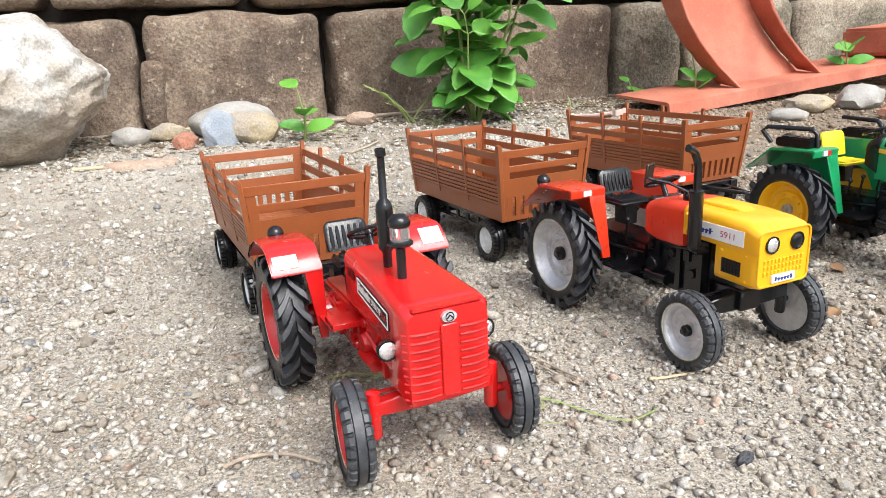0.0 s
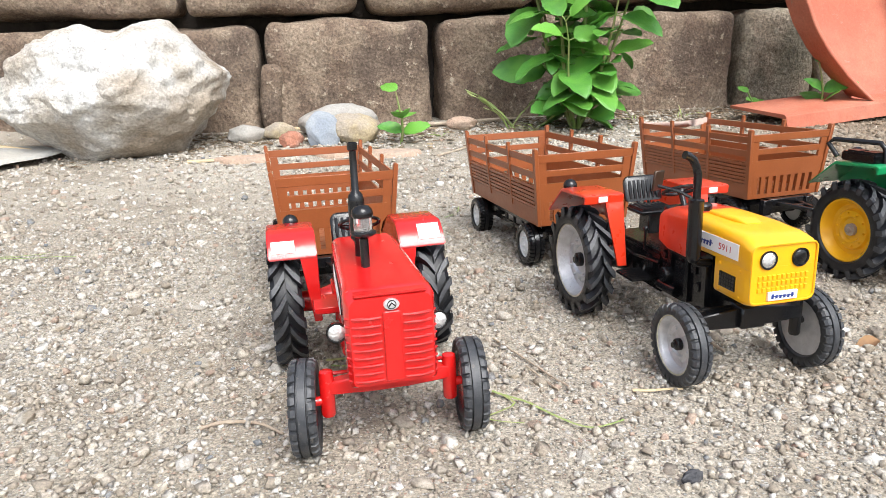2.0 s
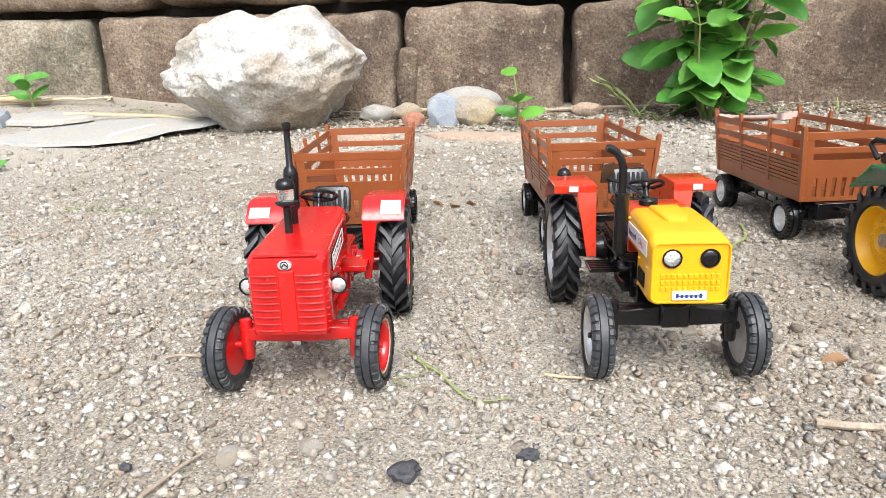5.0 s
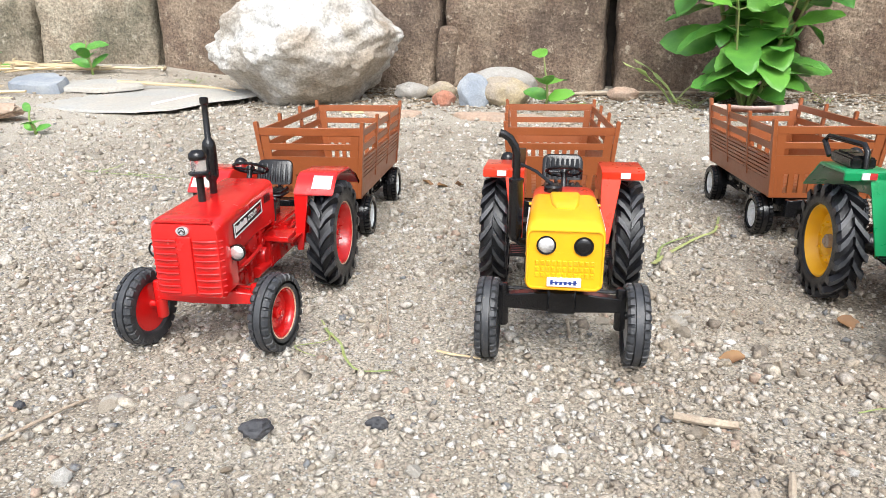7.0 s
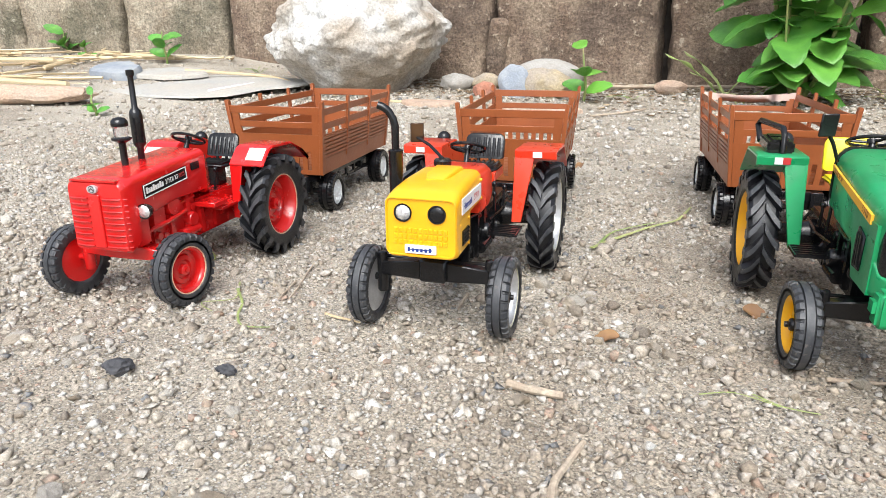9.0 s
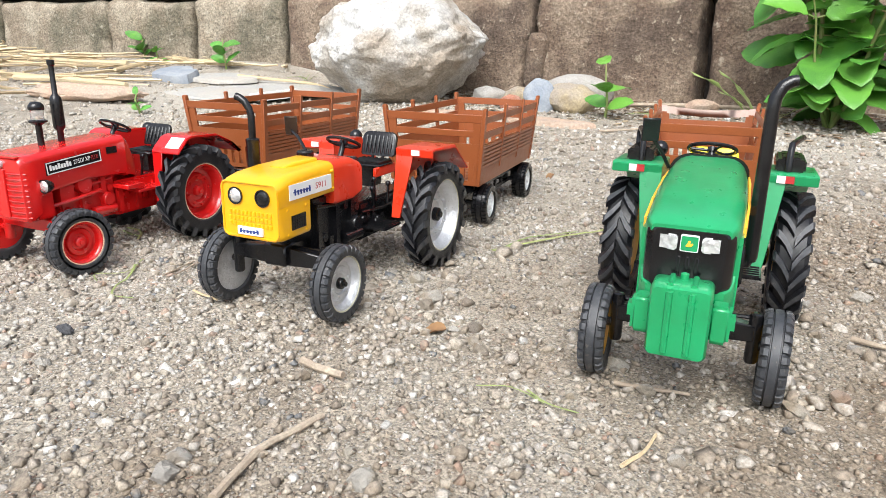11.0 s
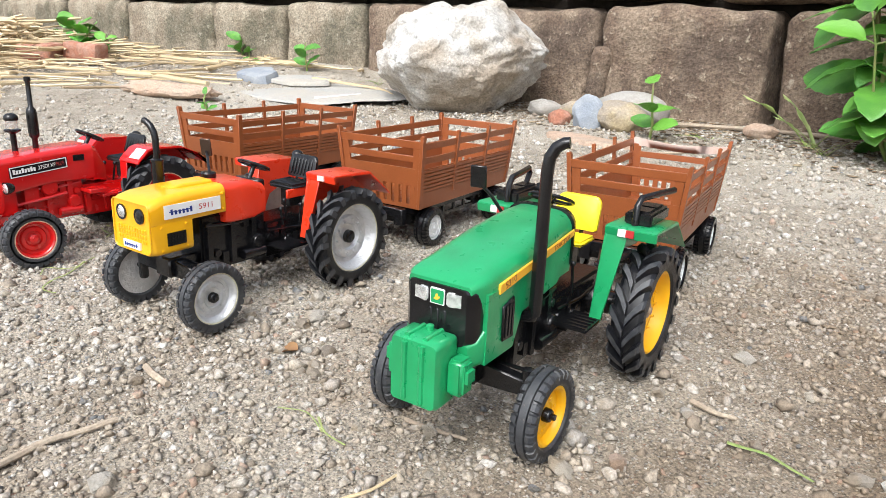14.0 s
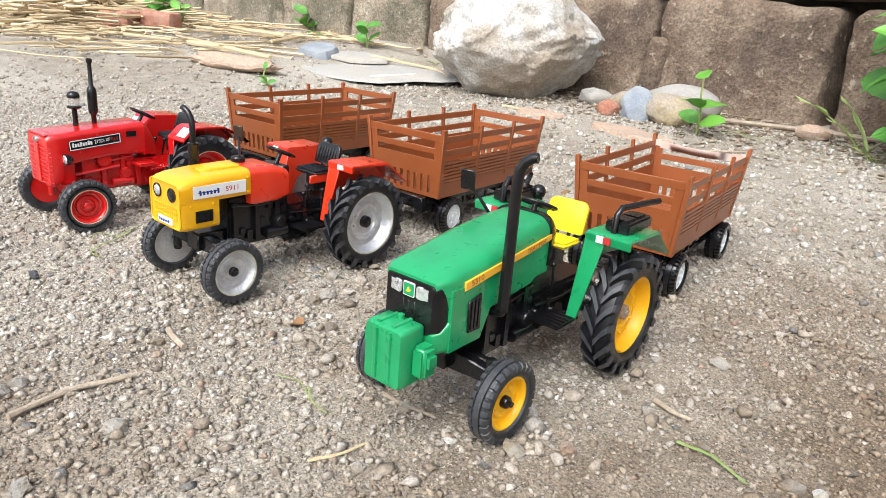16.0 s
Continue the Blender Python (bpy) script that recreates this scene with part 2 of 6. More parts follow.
TWIG = material("dry_twig", (0.33, 0.26, 0.195), 0.85, vary=((0.45, 0.38, 0.29), 90, 0.4, 0.7), grain=0.2, grain_scale=600, bump=0.5, bump_scale=500)
COAL = material("black_chip", (0.035, 0.036, 0.042), 0.6, vary=((0.08, 0.08, 0.085), 200, 0.4, 0.7), bump=0.6, bump_scale=400)


def leaf_material(name, a, b_):
    m = material(name, a, 0.42, vary=(b_, 28, 0.3, 0.75), island=((0.0, a), (0.3, tuple(x * 1.4 for x in a)), (0.55, tuple((x + y) / 2 for x, y in zip(a, b_))), (0.85, b_)), single=True, bump=0.25, bump_scale=150)
    m.node_tree.nodes["Principled BSDF"].inputs["Transmission Weight"].default_value = 0.0
    m.node_tree.nodes["Principled BSDF"].inputs["Subsurface Weight"].default_value = 0.15
    m.node_tree.nodes["Principled BSDF"].inputs["Subsurface Radius"].default_value = (0.004, 0.008, 0.002)
    return m


LEAF = leaf_material("fresh_leaf", (0.050, 0.185, 0.034), (0.125, 0.33, 0.042))
GRASS = leaf_material("grass_blade", (0.18, 0.27, 0.075), (0.33, 0.36, 0.14))
STEM = material("green_stem", (0.16, 0.26, 0.06), 0.6, vary=((0.24, 0.18, 0.09), 40, 0.4, 0.7))


# ---- mesh helpers: machine parts are modelled in millimetres ----
MM = 0.001


def box(bm, x0, x1, y0, y1, z0, z1):
    v = [bm.verts.new((x, y, z)) for x in (x0, x1) for y in (y0, y1) for z in (z0, z1)]
    for f in ((0, 1, 3, 2), (4, 6, 7, 5), (0, 4, 5, 1), (2, 3, 7, 6), (0, 2, 6, 4), (1, 5, 7, 3)):
        bm.faces.new([v[i] for i in f])
    return bm


def loft(bm, rings, closed=False):
    """Skin over rings of equal length; ends are capped unless closed."""
    vs = [[bm.verts.new(p) for p in r] for r in rings]
    n = len(vs[0])
    pairs = list(zip(vs, vs[1:])) + ([(vs[-1], vs[0])] if closed else [])
    for a, b in pairs:
        for i in range(n):
            bm.faces.new((a[i], a[(i + 1) % n], b[(i + 1) % n], b[i]))
    if not closed:
        bm.faces.new(vs[0][::-1])
        bm.faces.new(vs[-1])
    return bm


def prism(bm, outline, y0, y1):
    """Outline in (x, z) pushed along y."""
    return loft(bm, [[(x, y0, z) for x, z in outline], [(x, y1, z) for x, z in outline]])


def plate_x(bm, outline, x0, x1):
    """Outline in (y, z) pushed along x."""
    return loft(bm, [[(x0, y, z) for y, z in outline], [(x1, y, z) for y, z in outline]])


def plate_z(bm, outline, z0, z1):
    return loft(bm, [[(x, y, z0) for x, y in outline], [(x, y, z1) for x, y in outline]])


def tube(bm, pts, r, seg=12):
    """Round bar along points; r may be one radius or one for each point."""
    pts = [Vector(p) for p in pts]
    rs = r if isinstance(r, (list, tuple)) else [r] * len(pts)
    rings, up = [], None
    for i, p in enumerate(pts):
        d = (pts[min(i + 1, len(pts) - 1)] - pts[max(i - 1, 0)]).normalized()
        if up is None:
            up = Vector((0, 0, 1)) if abs(d.z) < 0.9 else Vector((1, 0, 0))
        a = d.cross(up).normalized()
        b = a.cross(d).normalized()
        up = b
        rings.append([p + rs[i] * (math.cos(t) * a + math.sin(t) * b) for t in [2 * math.pi * k / seg for k in range(seg)]])
    return loft(bm, rings)


def ring(bm, centre, normal, R, r, seg=32, tseg=8):
    q = Vector(normal).to_track_quat("Z", "Y").to_matrix()
    rings = []
    for i in range(seg):
        a = 2 * math.pi * i / seg
        rings.append([Vector(centre) + q @ Vector(((R + r * math.cos(t)) * math.cos(a), (R + r * math.cos(t)) * math.sin(a), r * math.sin(t))) for t in [2 * math.pi * k / tseg for k in range(tseg)]])
    return loft(bm, rings, closed=True)


def lathe_y(bm, profile, seg=40, centre=(0, 0, 0), closed=False):
    """Turn (radius, y) about the y axis."""
    cx, cy, cz = centre
    rings = []
    for r, y in profile:
        rings.append([(cx + r * math.cos(t), cy + y, cz + r * math.sin(t)) for t in [2 * math.pi * k / seg for k in range(seg)]])
    return loft(bm, rings, closed=closed)


def lathe_z(bm, profile, seg=24, centre=(0, 0, 0)):
    cx, cy, cz = centre
    return loft(bm, [[(cx + r * math.cos(t), cy + r * math.sin(t), cz + z) for t in [2 * math.pi * k / seg for k in range(seg)]] for r, z in profile])


def rrect(hw, z0, z1, rt, rb, n=5):
    """Rounded rectangle ring in (y, z): half width, bottom, top, corner radii at top and bottom."""
    out = []
    for cy, cz, r, a0 in ((hw - rt, z1 - rt, rt, 0), (-hw + rt, z1 - rt, rt, 90), (-hw + rb, z0 + rb, rb, 180), (hw - rb, z0 + rb, rb, 270)):
        for k in range(n + 1):
            a = radians(a0 + 90 * k / n)
            out.append((cy + r * math.cos(a), cz + r * math.sin(a)))
    return out


def section(x, pts):
    return [(x, y, z) for y, z in pts]


def soften(bm, width, seg=2, angle=35):
    """Round the sharp edges."""
    bmesh.ops.recalc_face_normals(bm, faces=bm.faces)
    es = [e for e in bm.edges if len(e.link_faces) == 2 and e.calc_face_angle(0) > radians(angle)]
    if es and width > 0:
        bmesh.ops.bevel(bm, geom=es, offset=width, segments=seg, affect='EDGES', clamp_overlap=True)
    return bm


def to_mesh(name, bm, mat, scale=MM, smooth=True, sharp=38):
    bmesh.ops.recalc_face_normals(bm, faces=bm.faces)
    if scale != 1:
        bmesh.ops.scale(bm, vec=(scale,) * 3, verts=bm.verts)
    for e in bm.edges:
        e.smooth = not (len(e.link_faces) == 2 and e.calc_face_angle(0) > radians(sharp))
    for f in bm.faces:
        f.smooth = smooth
    me = bpy.data.meshes.new(name)
    bm.to_mesh(me)
    bm.free()
    me.materials.append(mat)
    return me


def part(name, bm, mat, parent, label="", at=None, scale=MM, smooth=True):
    """One mesh under a thing or a part. bm may be a bmesh or a mesh made before."""
    me = to_mesh(name, bm, mat, scale, smooth) if isinstance(bm, bmesh.types.BMesh) else bm
    ob = new(name, me)
    ob.parent = parent
    if at is not None:
        ob.matrix_basis = at
    return tagged(ob, label)


def thing(name, label, category, group="", at=None, kind=""):
    ob = new(name)
    ob.empty_display_size = 0.02
    if at is not None:
        ob.matrix_basis = at
    return tagged(ob, label, category, group, kind)


def lone(name, bm, mat, label, category, group="", at=None, scale=1, smooth=True, kind=""):
    """A thing that is one mesh."""
    me = to_mesh(name, bm, mat, scale, smooth) if isinstance(bm, bmesh.types.BMesh) else bm
    ob = new(name, me)
    if at is not None:
        ob.matrix_basis = at
    return tagged(ob, label, category, group, kind)


def lettering(name, text, size, mat, parent, at, squeeze=1.0):
    """Raised print, size in millimetres."""
    cu = bpy.data.curves.new(name, 'FONT')
    cu.body, cu.size, cu.extrude, cu.align_x, cu.align_y = text, size * MM, 0.00006, 'CENTER', 'CENTER'
    tmp = bpy.data.objects.new(name, cu)
    me = bpy.data.meshes.new_from_object(tmp)
    bpy.data.objects.remove(tmp)
    me.materials.clear()
    me.materials.append(mat)
    for v in me.vertices:
        v.co.x *= squeeze
    ob = new(name, me)
    ob.parent, ob.matrix_basis = parent, at
    return ob


B = bmesh.new


def mm(x, y, z, rx=0, ry=0, rz=0):
    return pose(x * MM, y * MM, z * MM, rx, ry, rz)


# ---- the ground and the wall ----
WALL_AT = Vector((-0.563, 1.33, 0))
ALONG = Vector((0.9336, 0.3584, 0))
OUT = Vector((0.3584, -0.9336, 0))
WALL_TURN = math.degrees(math.atan2(ALONG.y, ALONG.x))


def rise(x, y):
    """Height of the yard: level in front, rising a little to the wall and more towards its far end."""
    d = (x - WALL_AT.x) * OUT.x + (y - WALL_AT.y) * OUT.y
    t = min(max((1.20 - d) / 1.20, 0), 1.0)
    u = min(max((-0.75 - x) / 0.55, 0), 1.0)
    return t ** 1.6 * (0.034 + 0.048 * u * u * (3 - 2 * u))


def lumps(x, y):
    return (0.0016 * noise.noise((x * 9, y * 9, 0)) + 0.0010 * noise.noise((x * 31, y * 31, 3)) + 0.0007 * noise.noise((x * 90, y * 90, 5))) - 0.0006


def land(x, y):
    return rise(x, y) + lumps(x, y)


def build_ground():
    core = np.linspace(-1.5, 1.5, 330)
    far = np.array([1.56, 1.66, 1.8, 2.0, 2.4, 3, 4, 6, 10, 18, 40, 100, 300])
    ax = np.concatenate([-far[::-1], core, far])
    xs, ys = ax - 0.05, ax + 0.95
    verts = [(x, y, land(x, y)) for y in ys for x in xs]
    n = len(xs)
    idx = np.arange(n * n).reshape(n, n)
    faces = np.stack([idx[:-1, :-1], idx[:-1, 1:], idx[1:, 1:], idx[1:, :-1]], -1).reshape(-1, 4).tolist()
    me = bpy.data.meshes.new("ground")
    me.from_pydata(verts, [], faces)
    me.materials.append(GROUND)
    me.shade_smooth()
    return tagged(new("ground", me), "pale brown gravelly soil of a yard", "ground", kind="structure")


ground = build_ground()


def rough_block(sx, sy, sz, seed, cuts=9, rough=0.006, rounding=0.02):
    """A hewn stone: a box with rounded, chipped edges and an uneven face, centred."""
    bm = B()
    bmesh.ops.create_cube(bm, size=1)
    bmesh.ops.subdivide_edges(bm, edges=bm.edges[:], cuts=cuts, use_grid_fill=True)
    for v in bm.verts:
        p = Vector((v.co.x * sx, v.co.y * sy, v.co.z * sz))
        half = Vector((sx, sy, sz)) / 2
        inner = Vector([max(min(p[i], half[i] - rounding), -half[i] + rounding) for i in range(3)])
        d = p - inner
        if d.length > 1e-6:
            p = inner + d.normalized() * min(d.length, rounding)
        q = p * 9 + Vector((seed * 7.3, seed * 3.1, seed))
        p += 1.3 * rough * noise.noise_vector(q * 0.5) + rough * noise.noise_vector(q) + 0.55 * rough * noise.noise_vector(q * 3.1) + 0.2 * rough * noise.noise_vector(q * 8)
        v.co = p
    return bm


def build_wall():
    core = B()
    box(core, -4.2, 3.4, 0.10, 0.34, -0.15, 0.98)
    wall = lone("wall_north", core, MORTAR, "old wall of large weathered brown stone blocks", "wall", at=Matrix.LocRotScale(WALL_AT, Euler((0, 0, radians(WALL_TURN))), None), kind="structure")
    lower = [-4.1, -3.4, -2.9, -2.4, -1.92, -1.38, -1.02, -0.685, -0.34, 0.0, 0.352, 0.70, 1.045, 1.24, 1.6, 2.0, 2.6, 3.3]
    upper = [-4.1, -3.4, -2.75, -2.2, -1.5, -0.95, -0.54, -0.14, 0.205, 0.58, 0.91, 1.30, 1.9, 2.4, 2.9, 3.3]
    top = [-4.1, -3.5, -2.9, -2.3, -1.75, -1.2, -0.7, -0.2, 0.3, 0.8, 1.3, 1.8, 2.4, 3.3]
    rnd = random.Random(4)
    for row, (cutsx, z0, z1) in enumerate(((lower, -0.02, 0.247), (upper, 0.262, 0.52), (top, 0.535, 0.80))):
        for i, (a, b) in enumerate(zip(cutsx, cutsx[1:])):
            gap = 0.020 if row == 0 and -0.5 < a < 1.2 else 0.013
            h = z1 - z0 + rnd.uniform(-0.008, 0.006)
            bm = rough_block(b - a - gap + rnd.uniform(-0.004, 0.002), 0.2, h, i + 20 * row, cuts=24, rough=0.0075, rounding=0.024)
            grey = (row == 0 and (a < -0.82 or a > 0.75)) or (row > 0 and a < -1)
            part("stone_block", bm, GREYSTONE if grey else WALLSTONE, wall, at=pose((a + b) / 2, 0.095 + rnd.uniform(-0.008, 0.006), z0 + h / 2, 0, rnd.uniform(-0.8, 0.8), rnd.uniform(-1, 1)), scale=1)
    # a wedge of stone stuck in the open joint
    part("stone_wedge", rough_block(0.045, 0.05, 0.13, 91, 6, 0.007, 0.018), WALLSTONE, wall, "small brown wedge stone set in a joint", at=pose(0.012, -0.005, 0.095, 0, 4, 0), scale=1)
    return wall


wall = build_wall()


# ---- wheels ----
def tyre_mesh(R, width, rim, lugs, lug_h, mat, chevron=True):
    """Tyre with tread bars: slanting lugs that wrap the shoulder, or a ribbed front tread with edge blocks."""
    bm = B()
    w = width / 2
    body = R - lug_h
    prof = [(rim, -w * 0.78), (rim + (body - rim) * 0.12, -w * 0.93), (rim + (body - rim) * 0.40, -w * 1.0), (body - 2.2, -w * 0.98), (body - 0.5, -w * 0.72)]
    crown = [(body, -w * 0.3), (body, w * 0.3)]
    if not chevron:
        # raised centre rib between two grooves
        crown = [(body, -w * 0.46), (body - 0.5, -w * 0.42), (body - 0.5, -w * 0.34), (R - 0.1, -w * 0.30), (R, 0.0), (R - 0.1, w * 0.30), (body - 0.5, w * 0.34), (body - 0.5, w * 0.42), (body, w * 0.46)]
    prof = prof + crown + [(r, -y) for r, y in prof[::-1]] + [(rim - 0.6, w * 0.5), (rim - 0.6, -w * 0.5)]
    lathe_y(bm, prof, 64, closed=True)
    if not chevron:
        for f in bm.faces:
            if all(math.hypot(v.co.x, v.co.z) > R - 0.2 for v in f.verts):
                f.material_index = 1
    pitch = 2 * math.pi / lugs
    for k in range(lugs):
        for side in (-1, 1):
            a0 = pitch * (k + (0.5 if side > 0 else 0))
            sweep = (0.85 if chevron else 0.0) * pitch
            half = (0.20 if chevron else 0.36) * pitch
            stations = ((w * 0.03, 0.0, -0.3), (w * 0.50, 0.62, 0.0), (w * 0.93, 1.0, -0.4), (w * 1.06, 1.04, -1.6), (w * 1.09, 1.05, -6.5)) if chevron else ((w * 0.46, 0, -0.1), (w * 0.80, 0, -0.3), (w * 1.03, 0, -2.2), (w * 1.03, 0, -3.4))
            vs = []
            for y, f, drop in stations:
                a = a0 + sweep * f
                top = R + drop * (1.0 if chevron else 0.6)
                low = min(R - lug_h - 0.8, top - 1.0) if chevron else R - lug_h - 0.8 + drop
                vs.append([bm.verts.new((r * math.cos(a + q * h), side * y, r * math.sin(a + q * h))) for r, q, h in ((low, -1, half * 1.3), (top, -1, half * 0.85), (top, 1, half * 0.85), (low, 1, half * 1.3))])
            for va, vb in zip(vs, vs[1:]):
                for i in range(4):
                    f = bm.faces.new((va[i], va[(i + 1) % 4], vb[(i + 1) % 4], vb[i]))
                    # outer face gets the paler tread colour, sheen included
                    if i == 1:
                        f.material_index = 1
            bm.faces.new(vs[0][::-1])
            bm.faces.new(vs[-1])
    me = to_mesh("tyre", bm, mat, sharp=30)
    me.materials.append(TREAD if chevron or mat is not BLACK else BLACK)
    return me


def rim_mesh(rim, width, mat, depth=4.5, holes=8):
    """Dished wheel disc; the outer face looks to +y."""
    bm = B()
    w = width / 2
    prof = [(rim - 0.3, -w * 0.7), (rim + 0.2, w * 0.74), (rim - 0.9, w * 0.80), (rim - 1.6, w * 0.70), (rim - 2.4, w * 0.45), (rim * 0.80, w * 0.45 - depth * 0.8), (rim * 0.66, w * 0.45 - depth * 0.9), (rim * 0.60, w * 0.45 - depth * 0.55), (rim * 0.42, w * 0.45 - depth * 0.45), (rim * 0.36, w * 0.45 - depth * 0.8), (0.6, w * 0.45 - depth * 0.8), (0.6, -w * 0.6)]
    lathe_y(bm, prof, 48)
    for k in range(holes):
        a = 2 * math.pi * k / holes
        c = Vector((rim * 0.52 * math.cos(a), 0, rim * 0.52 * math.sin(a)))
        lathe_y(bm, [(0.01, w * 0.45 - depth * 0.2), (0.75, w * 0.45 - depth * 0.25), (0.85, w * 0.45 - depth)], 8, (c.x, 0, c.z))
    return to_mesh("rim", bm, mat)


def hub_mesh(r, length, mat):
    bm = B()
    lathe_y(bm, [(0.3, length), (r * 0.45, length), (r * 0.5, length * 0.62), (r * 0.85, length * 0.55), (r, length * 0.4), (r * 1.05, -length), (0.3, -length)], 20)
    return to_mesh("hub", bm, mat)


def edge_mesh(rim, y, mat):
    """Ragged line of bare plastic round the rim."""
    bm = B()
    rnd = random.Random(int(rim * 10))
    rings = []
    for i in range(48):
        a = 2 * math.pi * i / 48
        w = 0.7 + 0.7 * rnd.random()
        rings.append([(r * math.cos(a), yy, r * math.sin(a)) for r, yy in ((rim - 0.3, y), (rim - 0.3, y + 0.5), (rim + w, y + 0.45), (rim + w, y - 0.1))])
    loft(bm, rings, closed=True)
    return to_mesh("rim_edge", bm, mat)


def wheel_kit(R, width, rim, lugs, lug_h, tyre_mat, rim_mat, hub_r, hub_len, hub_mat, edge_mat=None, chevron=True, depth=4.5, holes=8):
    return dict(tyre=tyre_mesh(R, width, rim, lugs, lug_h, tyre_mat, chevron), rim=rim_mesh(rim, width, rim_mat, depth, holes), hub=hub_mesh(hub_r, hub_len, hub_mat), edge=edge_mesh(rim, width * 0.38, edge_mat) if edge_mat else None, out=width * 0.22 - depth * 0.5)


def add_wheel(name, kit, parent, x, y, z, steer=0, spin=0, label=""):
    """Wheel whose rim carries tyre and hub; its face looks away from the machine."""
    m = mm(x, y, z, 0, 0, steer + (0 if y > 0 else 180)) @ pose(0, 0, 0, 0, spin, 0)
    w = part(name, kit["rim"], None, parent, label, m)
    part("tyre", kit["tyre"], None, w)
    part("hub", kit["hub"], None, w, at=mm(0, kit["out"], 0))
    if kit["edge"]:
        part("rim_edge", kit["edge"], None, w)
    return w


# ---- shared tractor parts ----
def add_lamp(parent, x, y, z, r, rx=0, yaw=0, tilt=0, lens=LENS):
    """Round headlamp: black bezel with a clear lens, looking along +x."""
    m = mm(x, y, z, 0, tilt, yaw)
    bm = B()
    lathe_y(bm, [(0.3, -r * 1.3), (r * 0.6, -r * 1.2), (r * 0.95, -r * 0.5), (r, 0.0), (r * 1.02, 0.35), (r * 0.86, 0.4), (r * 0.82, 0.0)], 28)
    lamp = part("headlamp", bm, BLACK, parent, at=m @ pose(0, 0, 0, 0, 0, -90))
    bm = B()
    lathe_y(bm, [(r * 0.84, -0.4), (r * 0.84, 0.0), (r * 0.7, 0.45), (r * 0.4, 0.8), (0.05, 0.9)], 24)
    part("lens", bm, lens, lamp, "clear silvery lens")
    return lamp


def add_steering(parent, x, y, z, R, tilt, foot):
    """Steering wheel with three spokes on its column."""
    bm = B()
    q = Euler((0, radians(tilt), 0)).to_matrix()
    tube(bm, [foot, (x, y, z)], 1.6, 10)
    col = part("steering_column", bm, BLACK, parent)
    bm = B()
    ring(bm, (x, y, z), q @ Vector((0, 0, 1)), R, 0.95, 36, 8)
    for k in range(3):
        a = 2 * math.pi * k / 3 + 0.5
        tube(bm, [(x, y, z - 0.6), Vector((x, y, z)) + q @ Vector((R * math.cos(a), R * math.sin(a), 0))], 0.75, 8)
    c = Vector((x, y, z))
    tube(bm, [c - q @ Vector((0, 0, 1.4)), c + q @ Vector((0, 0, 1.0))], 2.4, 14)
    part("steering_wheel", bm, BLACK, col)
    return col


def add_seat(parent, x, z, w, back_top, mat, ribs=6, depth=20, lean=6, label=""):
    """Bucket seat with upholstery ribs: cushion, backrest, pedestal."""
    hw = w / 2
    bm = B()
    box(bm, x - 1, x + depth, -hw, hw, z - 3.2, z)
    soften(bm, 1.6, 3)
    cushion = part("seat", bm, mat, parent, label)
    for k in range(ribs):
        y = -hw * 0.75 + 1.5 * hw * k / (ribs - 1)
        bm = B()
        tube(bm, [(x + 1, y, z - 0.2), (x + depth * 0.5, y, z - 0.4), (x + depth - 2, y, z - 0.5)], w * 0.055, 8)
        part("rib", bm, mat, cushion)
    bm = B()
    out = rrect(hw, z + 2, back_top, hw * 0.35, 1.2, 4)
    rings = []
    for dx, sc in ((-1.8, 0.92), (-1.0, 1.0), (0.9, 1.0), (1.6, 0.93)):
        rings.append([(x - lean * (zz - z) / (back_top - z) + dx, y * sc, z + 2 + (zz - z - 2) * (0.5 + sc / 2)) for y, zz in out])
    loft(bm, rings)
    back = part("backrest", bm, mat, parent, label)
    for k in range(ribs):
        y = -hw * 0.72 + 1.44 * hw * k / (ribs - 1)
        bm = B()
        tube(bm, [(x + 1.2 - lean * 0.15, y, z + 3.5), (x + 1.4 - lean * 0.5, y, (z + back_top) / 2), (x + 1.2 - lean * 0.88, y, back_top - 2.5)], [w * 0.03, w * 0.055, w * 0.04], 8)
        part("rib", bm, mat, back)
    bm = B()
    box(bm, x + 3, x + depth - 5, -hw * 0.35, hw * 0.35, z - 16, z - 2)
    tube(bm, [(x + 1, -hw * 0.3, z - 2), (x - 2, -hw * 0.3, z + 6)], 1.2, 8)
    tube(bm, [(x + 1, hw * 0.3, z - 2), (x - 2, hw * 0.3, z + 6)], 1.2, 8)
    part("seat_pedestal", soften(bm, 0.6, 1), BLACK, parent)


